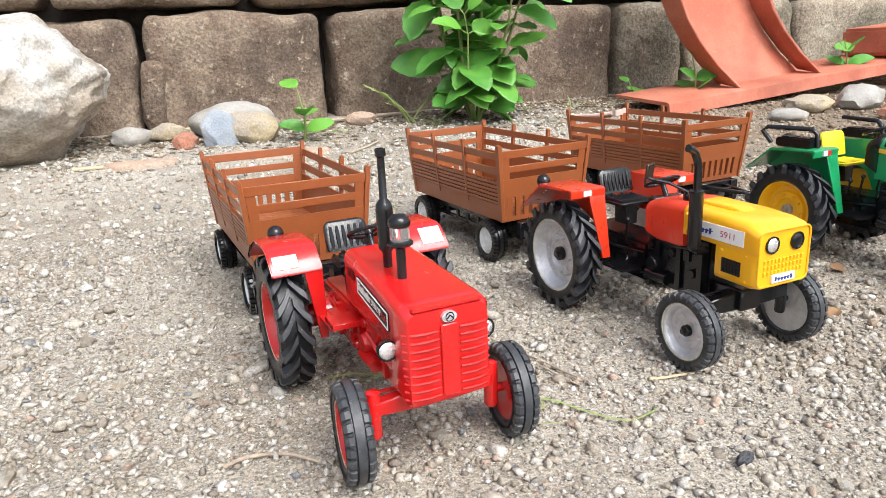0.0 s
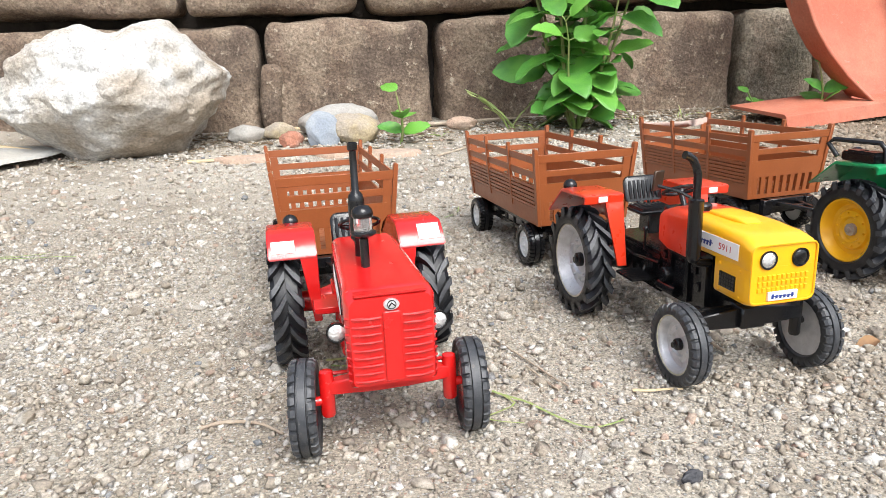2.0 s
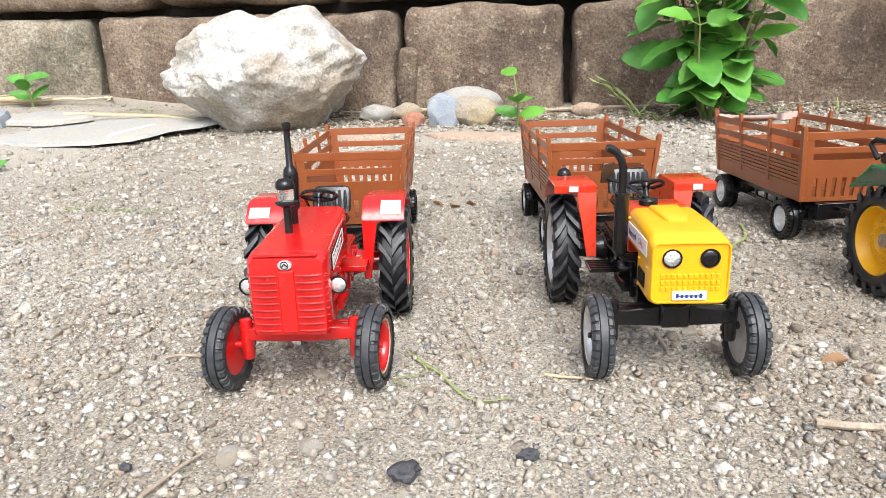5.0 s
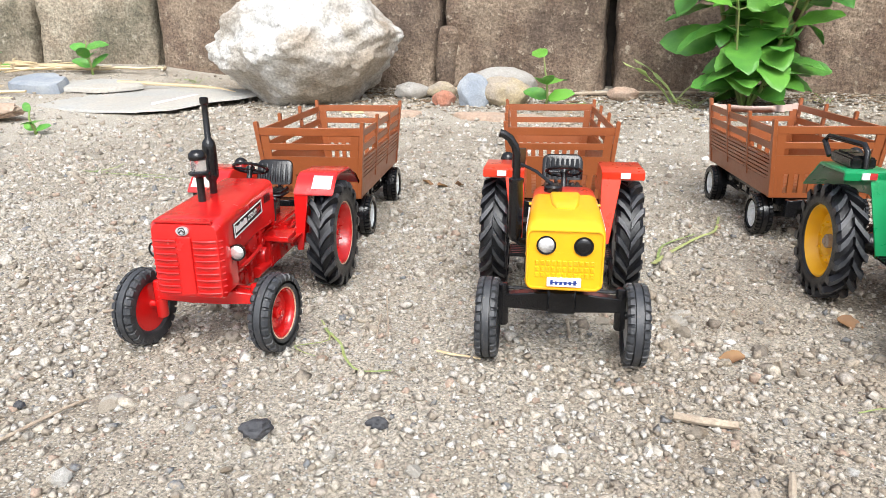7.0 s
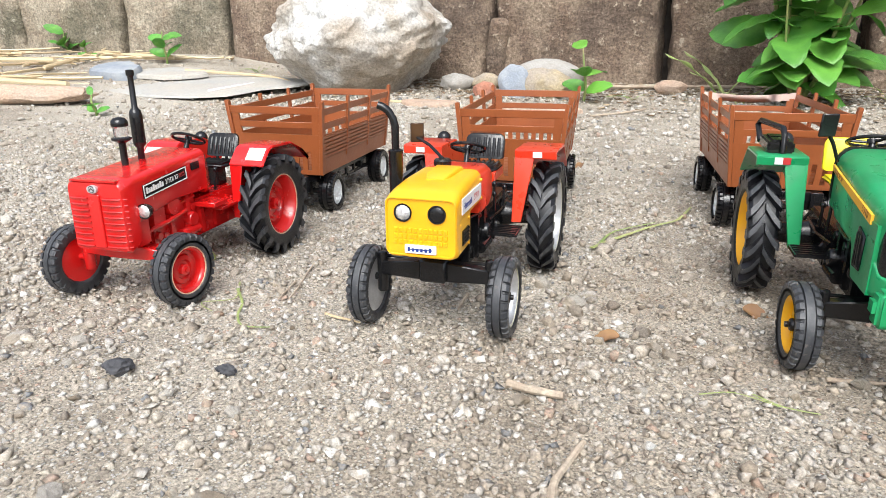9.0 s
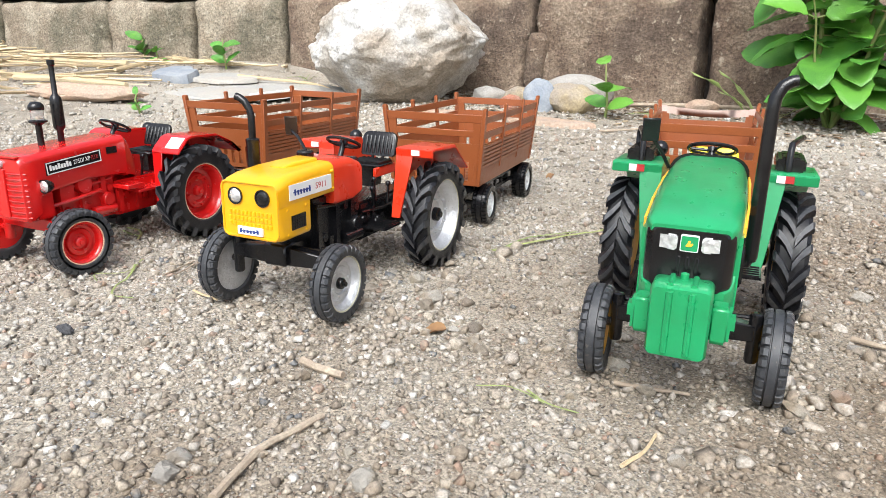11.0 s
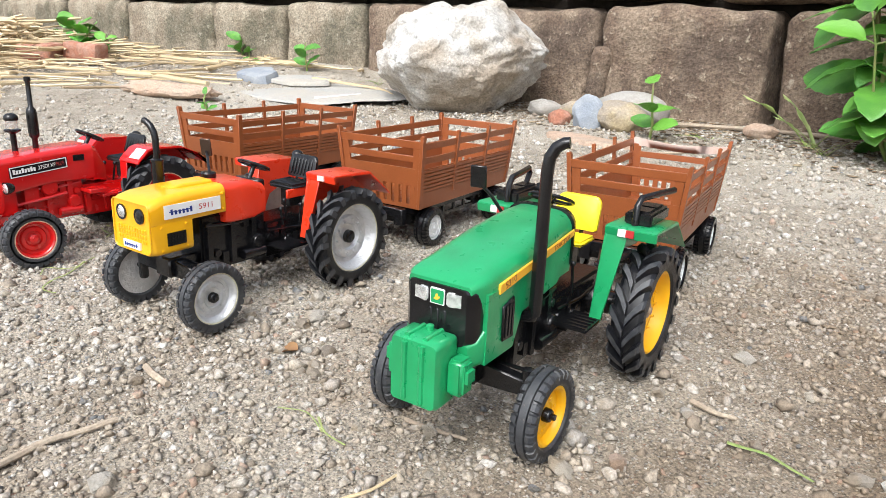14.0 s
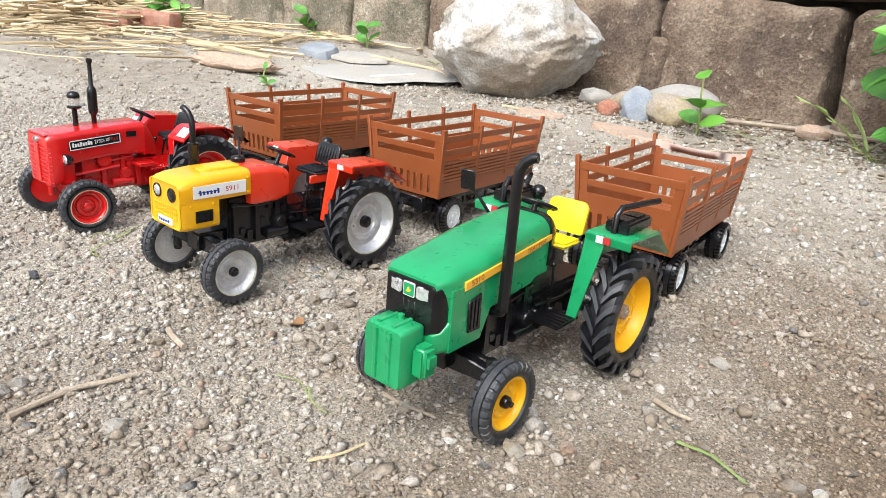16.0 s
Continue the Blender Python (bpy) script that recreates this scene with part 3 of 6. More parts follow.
def add_axle(parent, x, z, half, mat, drop=12, kp=3.0, beam=5.0):
    """Front axle beam with king pins and stub axles."""
    bm = B()
    prof = [(-half, z + 1), (-half * 0.3, z + 3.2), (half * 0.3, z + 3.2), (half, z + 1), (half, z - beam + 1), (half * 0.3, z - beam), (-half * 0.3, z - beam), (-half, z - beam + 1)]
    plate_x(bm, prof, x - 3, x + 3)
    soften(bm, 0.6, 1)
    axle = part("front_axle", bm, mat, parent)
    for s in (-1, 1):
        bm = B()
        lathe_z(bm, [(kp * 0.6, 6.0), (kp * 0.9, 5.6), (kp, 3.5), (kp, -drop), (kp * 0.8, -drop - 1)], 14, (x, s * half, z))
        tube(bm, [(x, s * half, z - drop * 0.55), (x, s * (half + 7), z - drop * 0.55)], 2.0, 10)
        box(bm, x - 6, x + 1, s * half - 1.2, s * half + 1.2, z + 0.5, z + 2.6)
        part("king_pin", bm, mat, axle)
    bm = B()
    tube(bm, [(x - 6, -half, z + 1.6), (x - 7, 0, z + 0.6), (x - 6, half, z + 1.6)], 0.9, 8)
    part("tie_rod", bm, mat, axle)


def decal(name, x0, x1, y, z0, z1, mat, parent, rise_=0.0, thick=0.25, label=""):
    """Flat sticker on a hood's side; y gives the side it faces. rise_: how much its front end drops."""
    s = 1 if y > 0 else -1
    bm = B()
    o = [(x0, z0), (x1, z0 + rise_), (x1, z1 + rise_), (x0, z1)]
    prism(bm, o, y, y + s * thick)
    return part(name, bm, mat, parent, label)


def side_text(name, text, x, y, z, size, mat, parent, slope=0.0, squeeze=1.0):
    s = 1 if y > 0 else -1
    return lettering(name, text, size, mat, parent, mm(x, y, z) @ pose(0, 0, 0, 90, 0, 180 if s > 0 else 0) @ pose(0, 0, 0, 0, 0, slope * s), squeeze)


def brand_bars(x0, x1, y, z, h, mat, parent):
    """A name drawn as plain strokes: uprights on a base bar."""
    s = 1 if y > 0 else -1
    bm = B()
    n = 6
    step = (x1 - x0) / n
    for k in range(n):
        xx = x0 + k * step
        prism(bm, [(xx, z - h / 2), (xx + step * 0.55, z - h / 2), (xx + step * 0.65, z + h * (0.5 if k in (0, 5) else 0.25)), (xx + step * 0.1, z + h * (0.5 if k in (0, 5) else 0.25))], y, y + s * 0.12)
    prism(bm, [(x0, z - h * 0.05), (x1, z - h * 0.05), (x1, z + h * 0.12), (x0, z + h * 0.12)], y, y + s * 0.1)
    return part("brand_mark", bm, mat, parent)


def engine_detail(bm, x0, x1, y, z0, z1, seed):
    """Cast ribs, bosses and pipes on an engine's side."""
    rnd = random.Random(seed)
    s = 1 if y > 0 else -1
    n = int((x1 - x0) / 5)
    for k in range(n):
        x = x0 + (k + 0.5) * (x1 - x0) / n
        h = rnd.uniform(1.0, 3.2)
        zz = rnd.uniform(z0 + 4, z1 - 5)
        if k % 3 == 0:
            lathe_y(bm, [(0.2, s * h), (2.2, s * h), (2.6, s * h * 0.6), (2.8, -s)], 14, (x, y, zz))
        elif k % 3 == 1:
            box(bm, x - 1.8, x + 1.8, y - s * 1, y + s * h, z0 + 2, z1 - 2)
        else:
            box(bm, x - 2.2, x + 2.2, y - s * 1, y + s * h * 0.7, zz - 3, zz + 3)
    tube(bm, [(x0, y + s * 1.4, z1 - 4), ((x0 + x1) / 2, y + s * 2.4, z1 - 5.5), (x1, y + s * 1.4, z1 - 3.5)], 1.0, 8)


def chassis(parent, mat, x_rear, x_mid, x_front, z_axle, engine_top, hw=11, back=0):
    """Gearbox, rear axle tubes, engine block and front bracket."""
    bm = B()
    box(bm, x_rear, x_mid, -hw - 1, hw + 1, z_axle - 10, z_axle + 14)
    soften(bm, 1.5, 2)
    engine_detail(bm, x_rear + 8, x_mid, hw + 1, z_axle - 9, z_axle + 12, 3)
    engine_detail(bm, x_rear + 8, x_mid, -hw - 1, z_axle - 9, z_axle + 12, 4)
    part("gearbox", bm, mat, parent)
    bm = B()
    lathe_y(bm, [(3, -34), (5.5, -33), (6.5, -20), (9, -12), (9, 12), (6.5, 20), (5.5, 33), (3, 34)], 20, (back, 0, z_axle))
    part("rear_axle", bm, mat, parent)
    bm = B()
    box(bm, x_mid - 1, x_front - 14, -hw, hw, z_axle - 9, engine_top)
    soften(bm, 1.2, 2)
    engine_detail(bm, x_mid + 2, x_front - 16, hw, z_axle - 8, engine_top - 2, 5)
    engine_detail(bm, x_mid + 2, x_front - 16, -hw, z_axle - 8, engine_top - 2, 6)
    for s in (-1, 1):
        lathe_y(bm, [(0.3, s * 5), (4.0, s * 5), (4.6, s * 4), (4.6, -s * 4)], 18, (x_mid + 8, s * hw, z_axle + 4))
        tube(bm, [(x_mid + 3, s * (hw + 2.5), z_axle - 3), (x_mid + 20, s * (hw + 2.5), z_axle - 3)], 3.2, 14)
    part("engine_block", bm, mat, parent)
    bm = B()
    box(bm, x_front - 16, x_front + 6, -7, 7, z_axle - (8 if mat is BLACK else 2), z_axle + 4)
    part("front_bracket", soften(bm, 1, 1), mat, parent)


def footplates(parent, mat, x0, x1, z, y0=13, y1=30):
    for s in (-1, 1):
        bm = B()
        ya, yb = sorted((s * y0, s * y1))
        box(bm, x0, x1, ya, yb, z - 1.4, z)
        tube(bm, [(x0 + 3, s * (y0 - 2), z + 4), (x0 + 5, s * (y0 + 2), z - 1)], 1.2, 8)
        plate = part("footplate", bm, mat, parent)
        for k in range(6):
            x = x0 + 1.5 + k * (x1 - x0 - 3) / 5
            bm = B()
            box(bm, x - 0.5, x + 0.5, ya + 1, yb - 1, z - 0.2, z + 0.6)
            part("tread_bar", bm, mat, plate)


def levers(parent, mat, spots):
    for x, y, z, h, lean in spots:
        bm = B()
        tube(bm, [(x, y, z), (x + lean, y, z + h)], 0.8, 8)
        bmesh.ops.create_uvsphere(bm, u_segments=12, v_segments=8, radius=1.7, matrix=Matrix.Translation((x + lean, y, z + h)))
        part("gear_lever", bm, mat, parent)


def hitch_bar(parent, mat, x_end, z):
    """Drawbar and link arms behind the rear axle."""
    bm = B()
    box(bm, x_end, -6, -3.2, 3.2, z - 2, z + 1.5)
    lathe_z(bm, [(1.4, -4), (1.4, 7), (2.2, 7.4), (2.2, 8.4), (0.2, 8.8)], 12, (x_end + 3, 0, z))
    for s in (-1, 1):
        tube(bm, [(-8, s * 12, z + 4), (x_end + 8, s * 15, z + 1)], 1.3, 8)
        tube(bm, [(-10, s * 11, z + 20), (x_end + 14, s * 14, z + 2)], 1.0, 8)
    part("drawbar", bm, mat, parent)


def fender(parent, s, mat, front, rear, z_top, y_in, y_out, leg, lip=6, tail=20, label=""):
    """Folded mudguard: flat top with a front lip, a sloping tail and an inner skirt that reaches down ahead of the tyre."""
    t = 1.5
    bm = B()
    outline = [(front, z_top - lip), (front + 0.8, z_top - 0.8), (front - 1.2, z_top), (rear, z_top - 1), (rear - tail, z_top - tail * 0.85), (rear - tail - 1, z_top - tail * 0.85 - 1.6), (rear - 0.5, z_top - 1 - t - 0.6), (front - t, z_top - t), (front - t, z_top - lip)]
    ya, yb = sorted((s * y_in, s * y_out))
    prism(bm, outline, ya, yb)
    soften(bm, 0.5, 2, 30)
    f = part("fender", bm, mat, parent, label)
    bm = B()
    skirt = [(front - 0.5, z_top - 1.2), (front + leg[0], leg[1]), (front + leg[0] - 7, leg[1] - 0.5), (front - 9, z_top - 24), (front - 22, z_top - 18), (rear - tail * 0.6, z_top - tail * 0.6 - 8), (rear - tail, z_top - tail * 0.85 - 1), (rear, z_top - 1.6)]
    prism(bm, skirt, s * y_in, s * (y_in + t))
    part("skirt", soften(bm, 0.4, 1, 30), mat, f)
    bm = B()
    # narrow front wing of the skirt
    w = 12.0
    loft(bm, [[(front - 0.6, s * y_in, z_top - 1.5), (front - 0.6, s * (y_in + w), z_top - 1.5), (front - 2.0, s * (y_in + w), z_top - 1.5), (front - 2.0, s * y_in, z_top - 1.5)], [(front + leg[0], s * y_in, leg[1]), (front + leg[0], s * (y_in + w * 0.5), leg[1]), (front + leg[0] - 1.4, s * (y_in + w * 0.5), leg[1]), (front + leg[0] - 1.4, s * y_in, leg[1])]])
    part("skirt_wing", soften(bm, 0.3, 1, 30), mat, f)
    return f


def ball_lamp(parent, x, y, z, r):
    bm = B()
    bmesh.ops.create_uvsphere(bm, u_segments=24, v_segments=14, radius=r, matrix=Matrix.Translation((x, y, z + r * 0.8)))
    lathe_z(bm, [(r * 0.7, -1), (r * 0.6, 1.2), (r * 0.3, 1.5)], 16, (x, y, z))
    part("work_lamp", bm, BLACK, parent, "round black lamp")


def mirror(parent, foot, head, w, h, yaw, mat):
    bm = B()
    f, hd = Vector(foot), Vector(head)
    tube(bm, [f, f.lerp(hd, 0.5) + Vector((0, 0, 1.5)), hd], 0.9, 8)
    stalk = part("mirror_arm", bm, BLACK, parent)
    bm = B()
    box(bm, -0.7, 0.7, -w / 2, w / 2, -h * 0.25, h * 0.75)
    part("mirror", soften(bm, 0.4, 1), mat, stalk, at=mm(hd.x, hd.y, hd.z, 0, 8, yaw))


# ---- red tractor ----
def build_red_tractor(at):
    t = thing("toy_tractor", "glossy red toy tractor with red wheels, on gravel", "toy tractor", "toy tractors in a row", at)
    chassis(t, RED, -30, 36, 92, 33, 56, back=-14)
    bm = B()
    rings = []
    for x, hw, z0, z1, r in ((27, 15.8, 52, 78, 4.5), (60, 17.0, 53, 76.4, 4), (86, 18.0, 50, 74.6, 4), (95, 18.6, 48, 74, 4), (96, 18.6, 37, 74, 4), (103.2, 18.2, 33.5, 73.4, 4), (105.4, 16.8, 34.5, 71.8, 4)):
        rings.append(section(x, rrect(hw, z0, z1, r, 2.0)))
    loft(bm, rings)
    hood = part("hood", bm, RED, t)
    bm = B()
    box(bm, 92, 106.2, -15, 15, 72.5, 73.6)
    part("hood_lip", soften(bm, 0.5, 2), RED, hood)
    # radiator grille: ribs each side of a plain centre band
    bm = B()
    for s in (-1, 1):
        for k in range(9):
            z = 36.8 + 3.35 * k
            ring_pts = [(106.0, s * 4.6), (106.4, s * 10), (105.6, s * 15.4), (103, s * 18.4)]
            tube(bm, [(x, y, z) for x, y in ring_pts], [0.5, 0.65, 0.65, 0.5], 8)
    part("grille_ribs", bm, RED, hood)
    bm = B()
    plate_x(bm, rrect(3.6, 36, 66, 1, 1), 104.5, 106.9)
    part("grille_band", soften(bm, 0.4, 1), RED, hood)
    bm = B()
    plate_x(bm, [(3.2 * math.cos(a), 68.8 + 2.2 * math.sin(a)) for a in [2 * math.pi * k / 24 for k in range(24)]], 105, 106.9)
    plate_x(bm, [(2.4 * math.cos(a), 68.8 + 1.5 * math.sin(a)) for a in [2 * math.pi * k / 24 for k in range(24)]], 106.5, 107.2)
    badge = part("badge", bm, SILVER, hood, "oval silver badge")
    bm = B()
    ring(bm, (107.1, 0, 68.8), (1, 0, 0), 1.7, 0.25, 24, 6)
    tube(bm, [(107.1, -1.2, 68.2), (107.3, 0, 69.6), (107.1, 1.2, 68.3)], 0.35, 6)
    part("badge_mark", bm, BLACK, badge)
    for s in (-1, 1):
        d = B()
        loft(d, [[(90, s * 17.9, 60.5), (90, s * 17.9, 68.2), (90, s * 18.75, 68.2), (90, s * 18.75, 60.5)], [(48, s * 16.0, 63.4), (48, s * 16.0, 71.4), (48, s * 17.0, 71.4), (48, s * 17.0, 63.4)]])
        plate = part("name_plate", d, BLACK, hood, "black name plate with pale edge")
        slope = math.degrees(math.atan2(3.0, 42))
        turn = math.degrees(math.atan2(1.75, 42))
        base = mm(69, s * 17.92, 65.85) @ pose(0, 0, 0, 90, 0, 180 if s > 0 else 0)
        base = base @ pose(0, 0, 0, 0, turn if s > 0 else -turn, 0) @ pose(0, 0, 0, 0, 0, slope if s > 0 else -slope)
        bm = B()
        for z0, z1 in ((-3.7, -3.1), (3.1, 3.7)):
            box(bm, -20.6, 20.6, z0, z1, -0.2, 0.2)
        for x0, x1 in ((-20.6, -20.0), (20.0, 20.6)):
            box(bm, x0, x1, -3.1, 3.1, -0.2, 0.2)
        part("plate_edge", bm, STICKER, plate, "thin pale border", at=base)
        bm = B()
        for k in range(8):
            box(bm, -18.6 + k * 2.05, -17.1 + k * 2.05, -1.5, 1.1 if k % 3 else 1.9, -0.1, 0.2)
        part("brand_mark", bm, STICKER, plate, at=base)
        lettering("lettering", "275DI XP", 4.0, STICKER, plate, base @ mm(5.6, 0, 0.15), 0.82)
        lettering("lettering", "PLUS", 3.8, INK_RED, plate, base @ mm(15.6, 0, 0.15), 0.72)
        bm = B()
        box(bm, -4.2, 4.2, -2.2, 2.2, 0, 0.3)
        box(bm, -3.2, -1.8, -1.2, 1.2, 0.3, 0.4)
        box(bm, -1.0, 3.2, -0.9, -0.3, 0.3, 0.4)
        box(bm, -1.0, 3.2, 0.3, 0.9, 0.3, 0.4)
        part("badge", bm, BLACK, hood, "small dark badge", at=mm(39, s * 16.55, 69.6) @ pose(0, 0, 0, 90, 0, 180 if s > 0 else 0))
        # headlamp on a short bracket
        bm = B()
        tube(bm, [(93, s * 16, 54), (92, s * 21, 54.5)], 1.5, 8)
        part("lamp_bracket", bm, RED, t)
        add_lamp(t, 95, s * 21.5, 55, 4.3, yaw=s * 4)
        # side cowl under the hood, pump and rods
        bm = B()
        box(bm, 86, 99, min(s * 10, s * 17.5), max(s * 10, s * 17.5), 34, 52)
        soften(bm, 1.5, 2)
        lathe_y(bm, [(0.3, s * 4), (5.5, s * 4), (6, s * 2.5), (6, -s * 4)], 20, (62, s * 12, 50))
        tube(bm, [(50, s * 15, 44), (70, s * 16, 42), (88, s * 14, 40)], 1.3, 8)
        tube(bm, [(56, s * 13, 59), (66, s * 14.5, 56), (80, s * 14, 57)], 1.8, 10)
        box(bm, 70, 80, min(s * 10, s * 15), max(s * 10, s * 15), 42, 53)
        part("side_cowl", bm, RED, t)
        # step and rear body
        bm = B()
        box(bm, 24, 38, min(s * 12, s * 27), max(s * 12, s * 27), 43, 46)
        box(bm, 2, 28, min(s * 10, s * 26), max(s * 10, s * 26), 39, 41)
        for k in range(5):
            lathe_z(bm, [(0.8, 0), (0.8, 0.7), (0.2, 0.8)], 8, (6 + k * 2.6, s * 20, 41))
        part("footplate", soften(bm, 0.5, 1), RED, t)
    # dash panel and scuttle
    bm = B()
    loft(bm, [section(14, rrect(9, 47, 62, 4, 2)), section(23, rrect(14, 50, 76, 5, 2)), section(28, rrect(15.6, 50, 77.8, 4.5, 2))])
    part("scuttle", bm, RED, t)
    add_steering(t, 19, 0, 82.5, 10, -28, (27, 0, 70))
    add_seat(t, -16, 63, 23.5, 80, BLACK, 6, 18, 6)
    # fenders, rounder and flared
    for s in (-1, 1):
        bm = B()
        outline = [(25.2, 68.2), (24.8, 70.2), (15.5, 78.6), (11, 80), (-14, 79), (-30, 72), (-38, 63), (-39.3, 63.7), (-31, 70.4), (-14.5, 77.2), (10.4, 78.2), (14.6, 77.0), (23.3, 69.4), (23.7, 68.2)]
        prism(bm, outline, *sorted((s * 22, s * 47)))
        soften(bm, 0.6, 2, 25)
        f = part("fender", bm, RED, t, at=mm(-15, 0, -4.0))
        bm = B()
        prism(bm, [(24, 66), (23.6, 70), (14.6, 77.9), (10, 79), (-14, 78), (-29, 71), (-36, 63), (-26, 52), (-8, 46), (10, 38), (19, 33), (24, 33), (24, 50)], s * 22, s * 23.6)
        part("skirt", soften(bm, 0.5, 1, 30), RED, f)
        bm = B()
        loft(bm, [[(24.4, s * 22, 69.5), (24.4, s * 31, 69.5), (22.9, s * 31, 69.5), (22.9, s * 22, 69.5)], [(25, s * 22, 33), (25, s * 26, 33), (23.5, s * 26, 33), (23.5, s * 22, 33)]])
        part("skirt_wing", soften(bm, 0.3, 1, 30), RED, f)
        # bright tape on the sloping front
        ax, az, bx, bz = 24.7, 70.3, 15.4, 78.7
        for y0, y1, mat_ in ((33, 39, BLUSH), (39, 45, STICKER)) if s < 0 else ((33, 45, STICKER),):
            bm = B()
            ya, yb = s * y0, s * y1
            k0, k1 = (0.15, 0.75) if s < 0 else (0.2, 1.0)
            pts = [(ax + (bx - ax) * k, az + (bz - az) * k) for k in (k0, k1)]
            loft(bm, [[(pts[0][0] + 0.1, ya, pts[0][1]), (pts[0][0] + 0.1, yb, pts[0][1]), (pts[1][0] + 0.1, yb, pts[1][1]), (pts[1][0] + 0.1, ya, pts[1][1])], [(pts[0][0] + 0.4, ya, pts[0][1] + 0.15), (pts[0][0] + 0.4, yb, pts[0][1] + 0.15), (pts[1][0] + 0.4, yb, pts[1][1] + 0.15), (pts[1][0] + 0.4, ya, pts[1][1] + 0.15)]])
            part("reflector_tape", bm, mat_, f, "pale reflective tape")
    ball_lamp(t, -42, -33, 69, 4.6)
    # exhaust stack and air pre-cleaner
    bm = B()
    lathe_z(bm, [(2.0, 70), (2.0, 83), (3.5, 85), (3.7, 87), (3.7, 102), (3.2, 104.5), (1.7, 106.5), (1.6, 124), (2.3, 124.6), (2.3, 127.5), (1.6, 127.8), (1.5, 125)], 22, (58, -5.5, 0))
    part("exhaust_pipe", bm, BLACK, t)
    bm = B()
    lathe_z(bm, [(2.0, 68), (2.0, 88), (5.4, 90), (5.6, 91), (4.2, 91.6)], 26, (73, -5, 0))
    cleaner = part("air_cleaner", bm, BLACK, t)
    bm = B()
    lathe_z(bm, [(3.8, 91.4), (4.0, 93), (4.0, 97), (3.8, 98)], 26, (73, -5, 0))
    part("bowl", bm, GLASS, cleaner, "clear plastic bowl")
    bm = B()
    lathe_z(bm, [(4.4, 97.6), (4.8, 98.6), (4.4, 100.8), (2.9, 102.3), (0.2, 102.8)], 26, (73, -5, 0))
    part("cap", bm, BLACK, cleaner)
    levers(t, BLACK, ((8, 8, 46, 14, -3), (6, -9, 46, 12, -2)))
    add_axle(t, 88, 30, 27, RED, 14, 3.2, 5.5)
    rear = wheel_kit(34.5, 16, 20.5, 18, 3.4, RUBBER, RED, 4.0, 3.0, RED, CREAM_EDGE, depth=6.5)
    front = wheel_kit(20.8, 10.8, 13.4, 26, 0.8, WORN_RUBBER, RED, 3.2, 3.0, RED, CREAM_EDGE, chevron=False, depth=3.6, holes=0)
    for s in (-1, 1):
        add_wheel("rear_wheel", rear, t, -14, s * 39.5, 34, 0, 7 * s)
        add_wheel("front_wheel", front, t, 88, s * 36.5, 20.5, -7, 0)
    hitch_bar(t, BLACK, -58, 24)
    return t


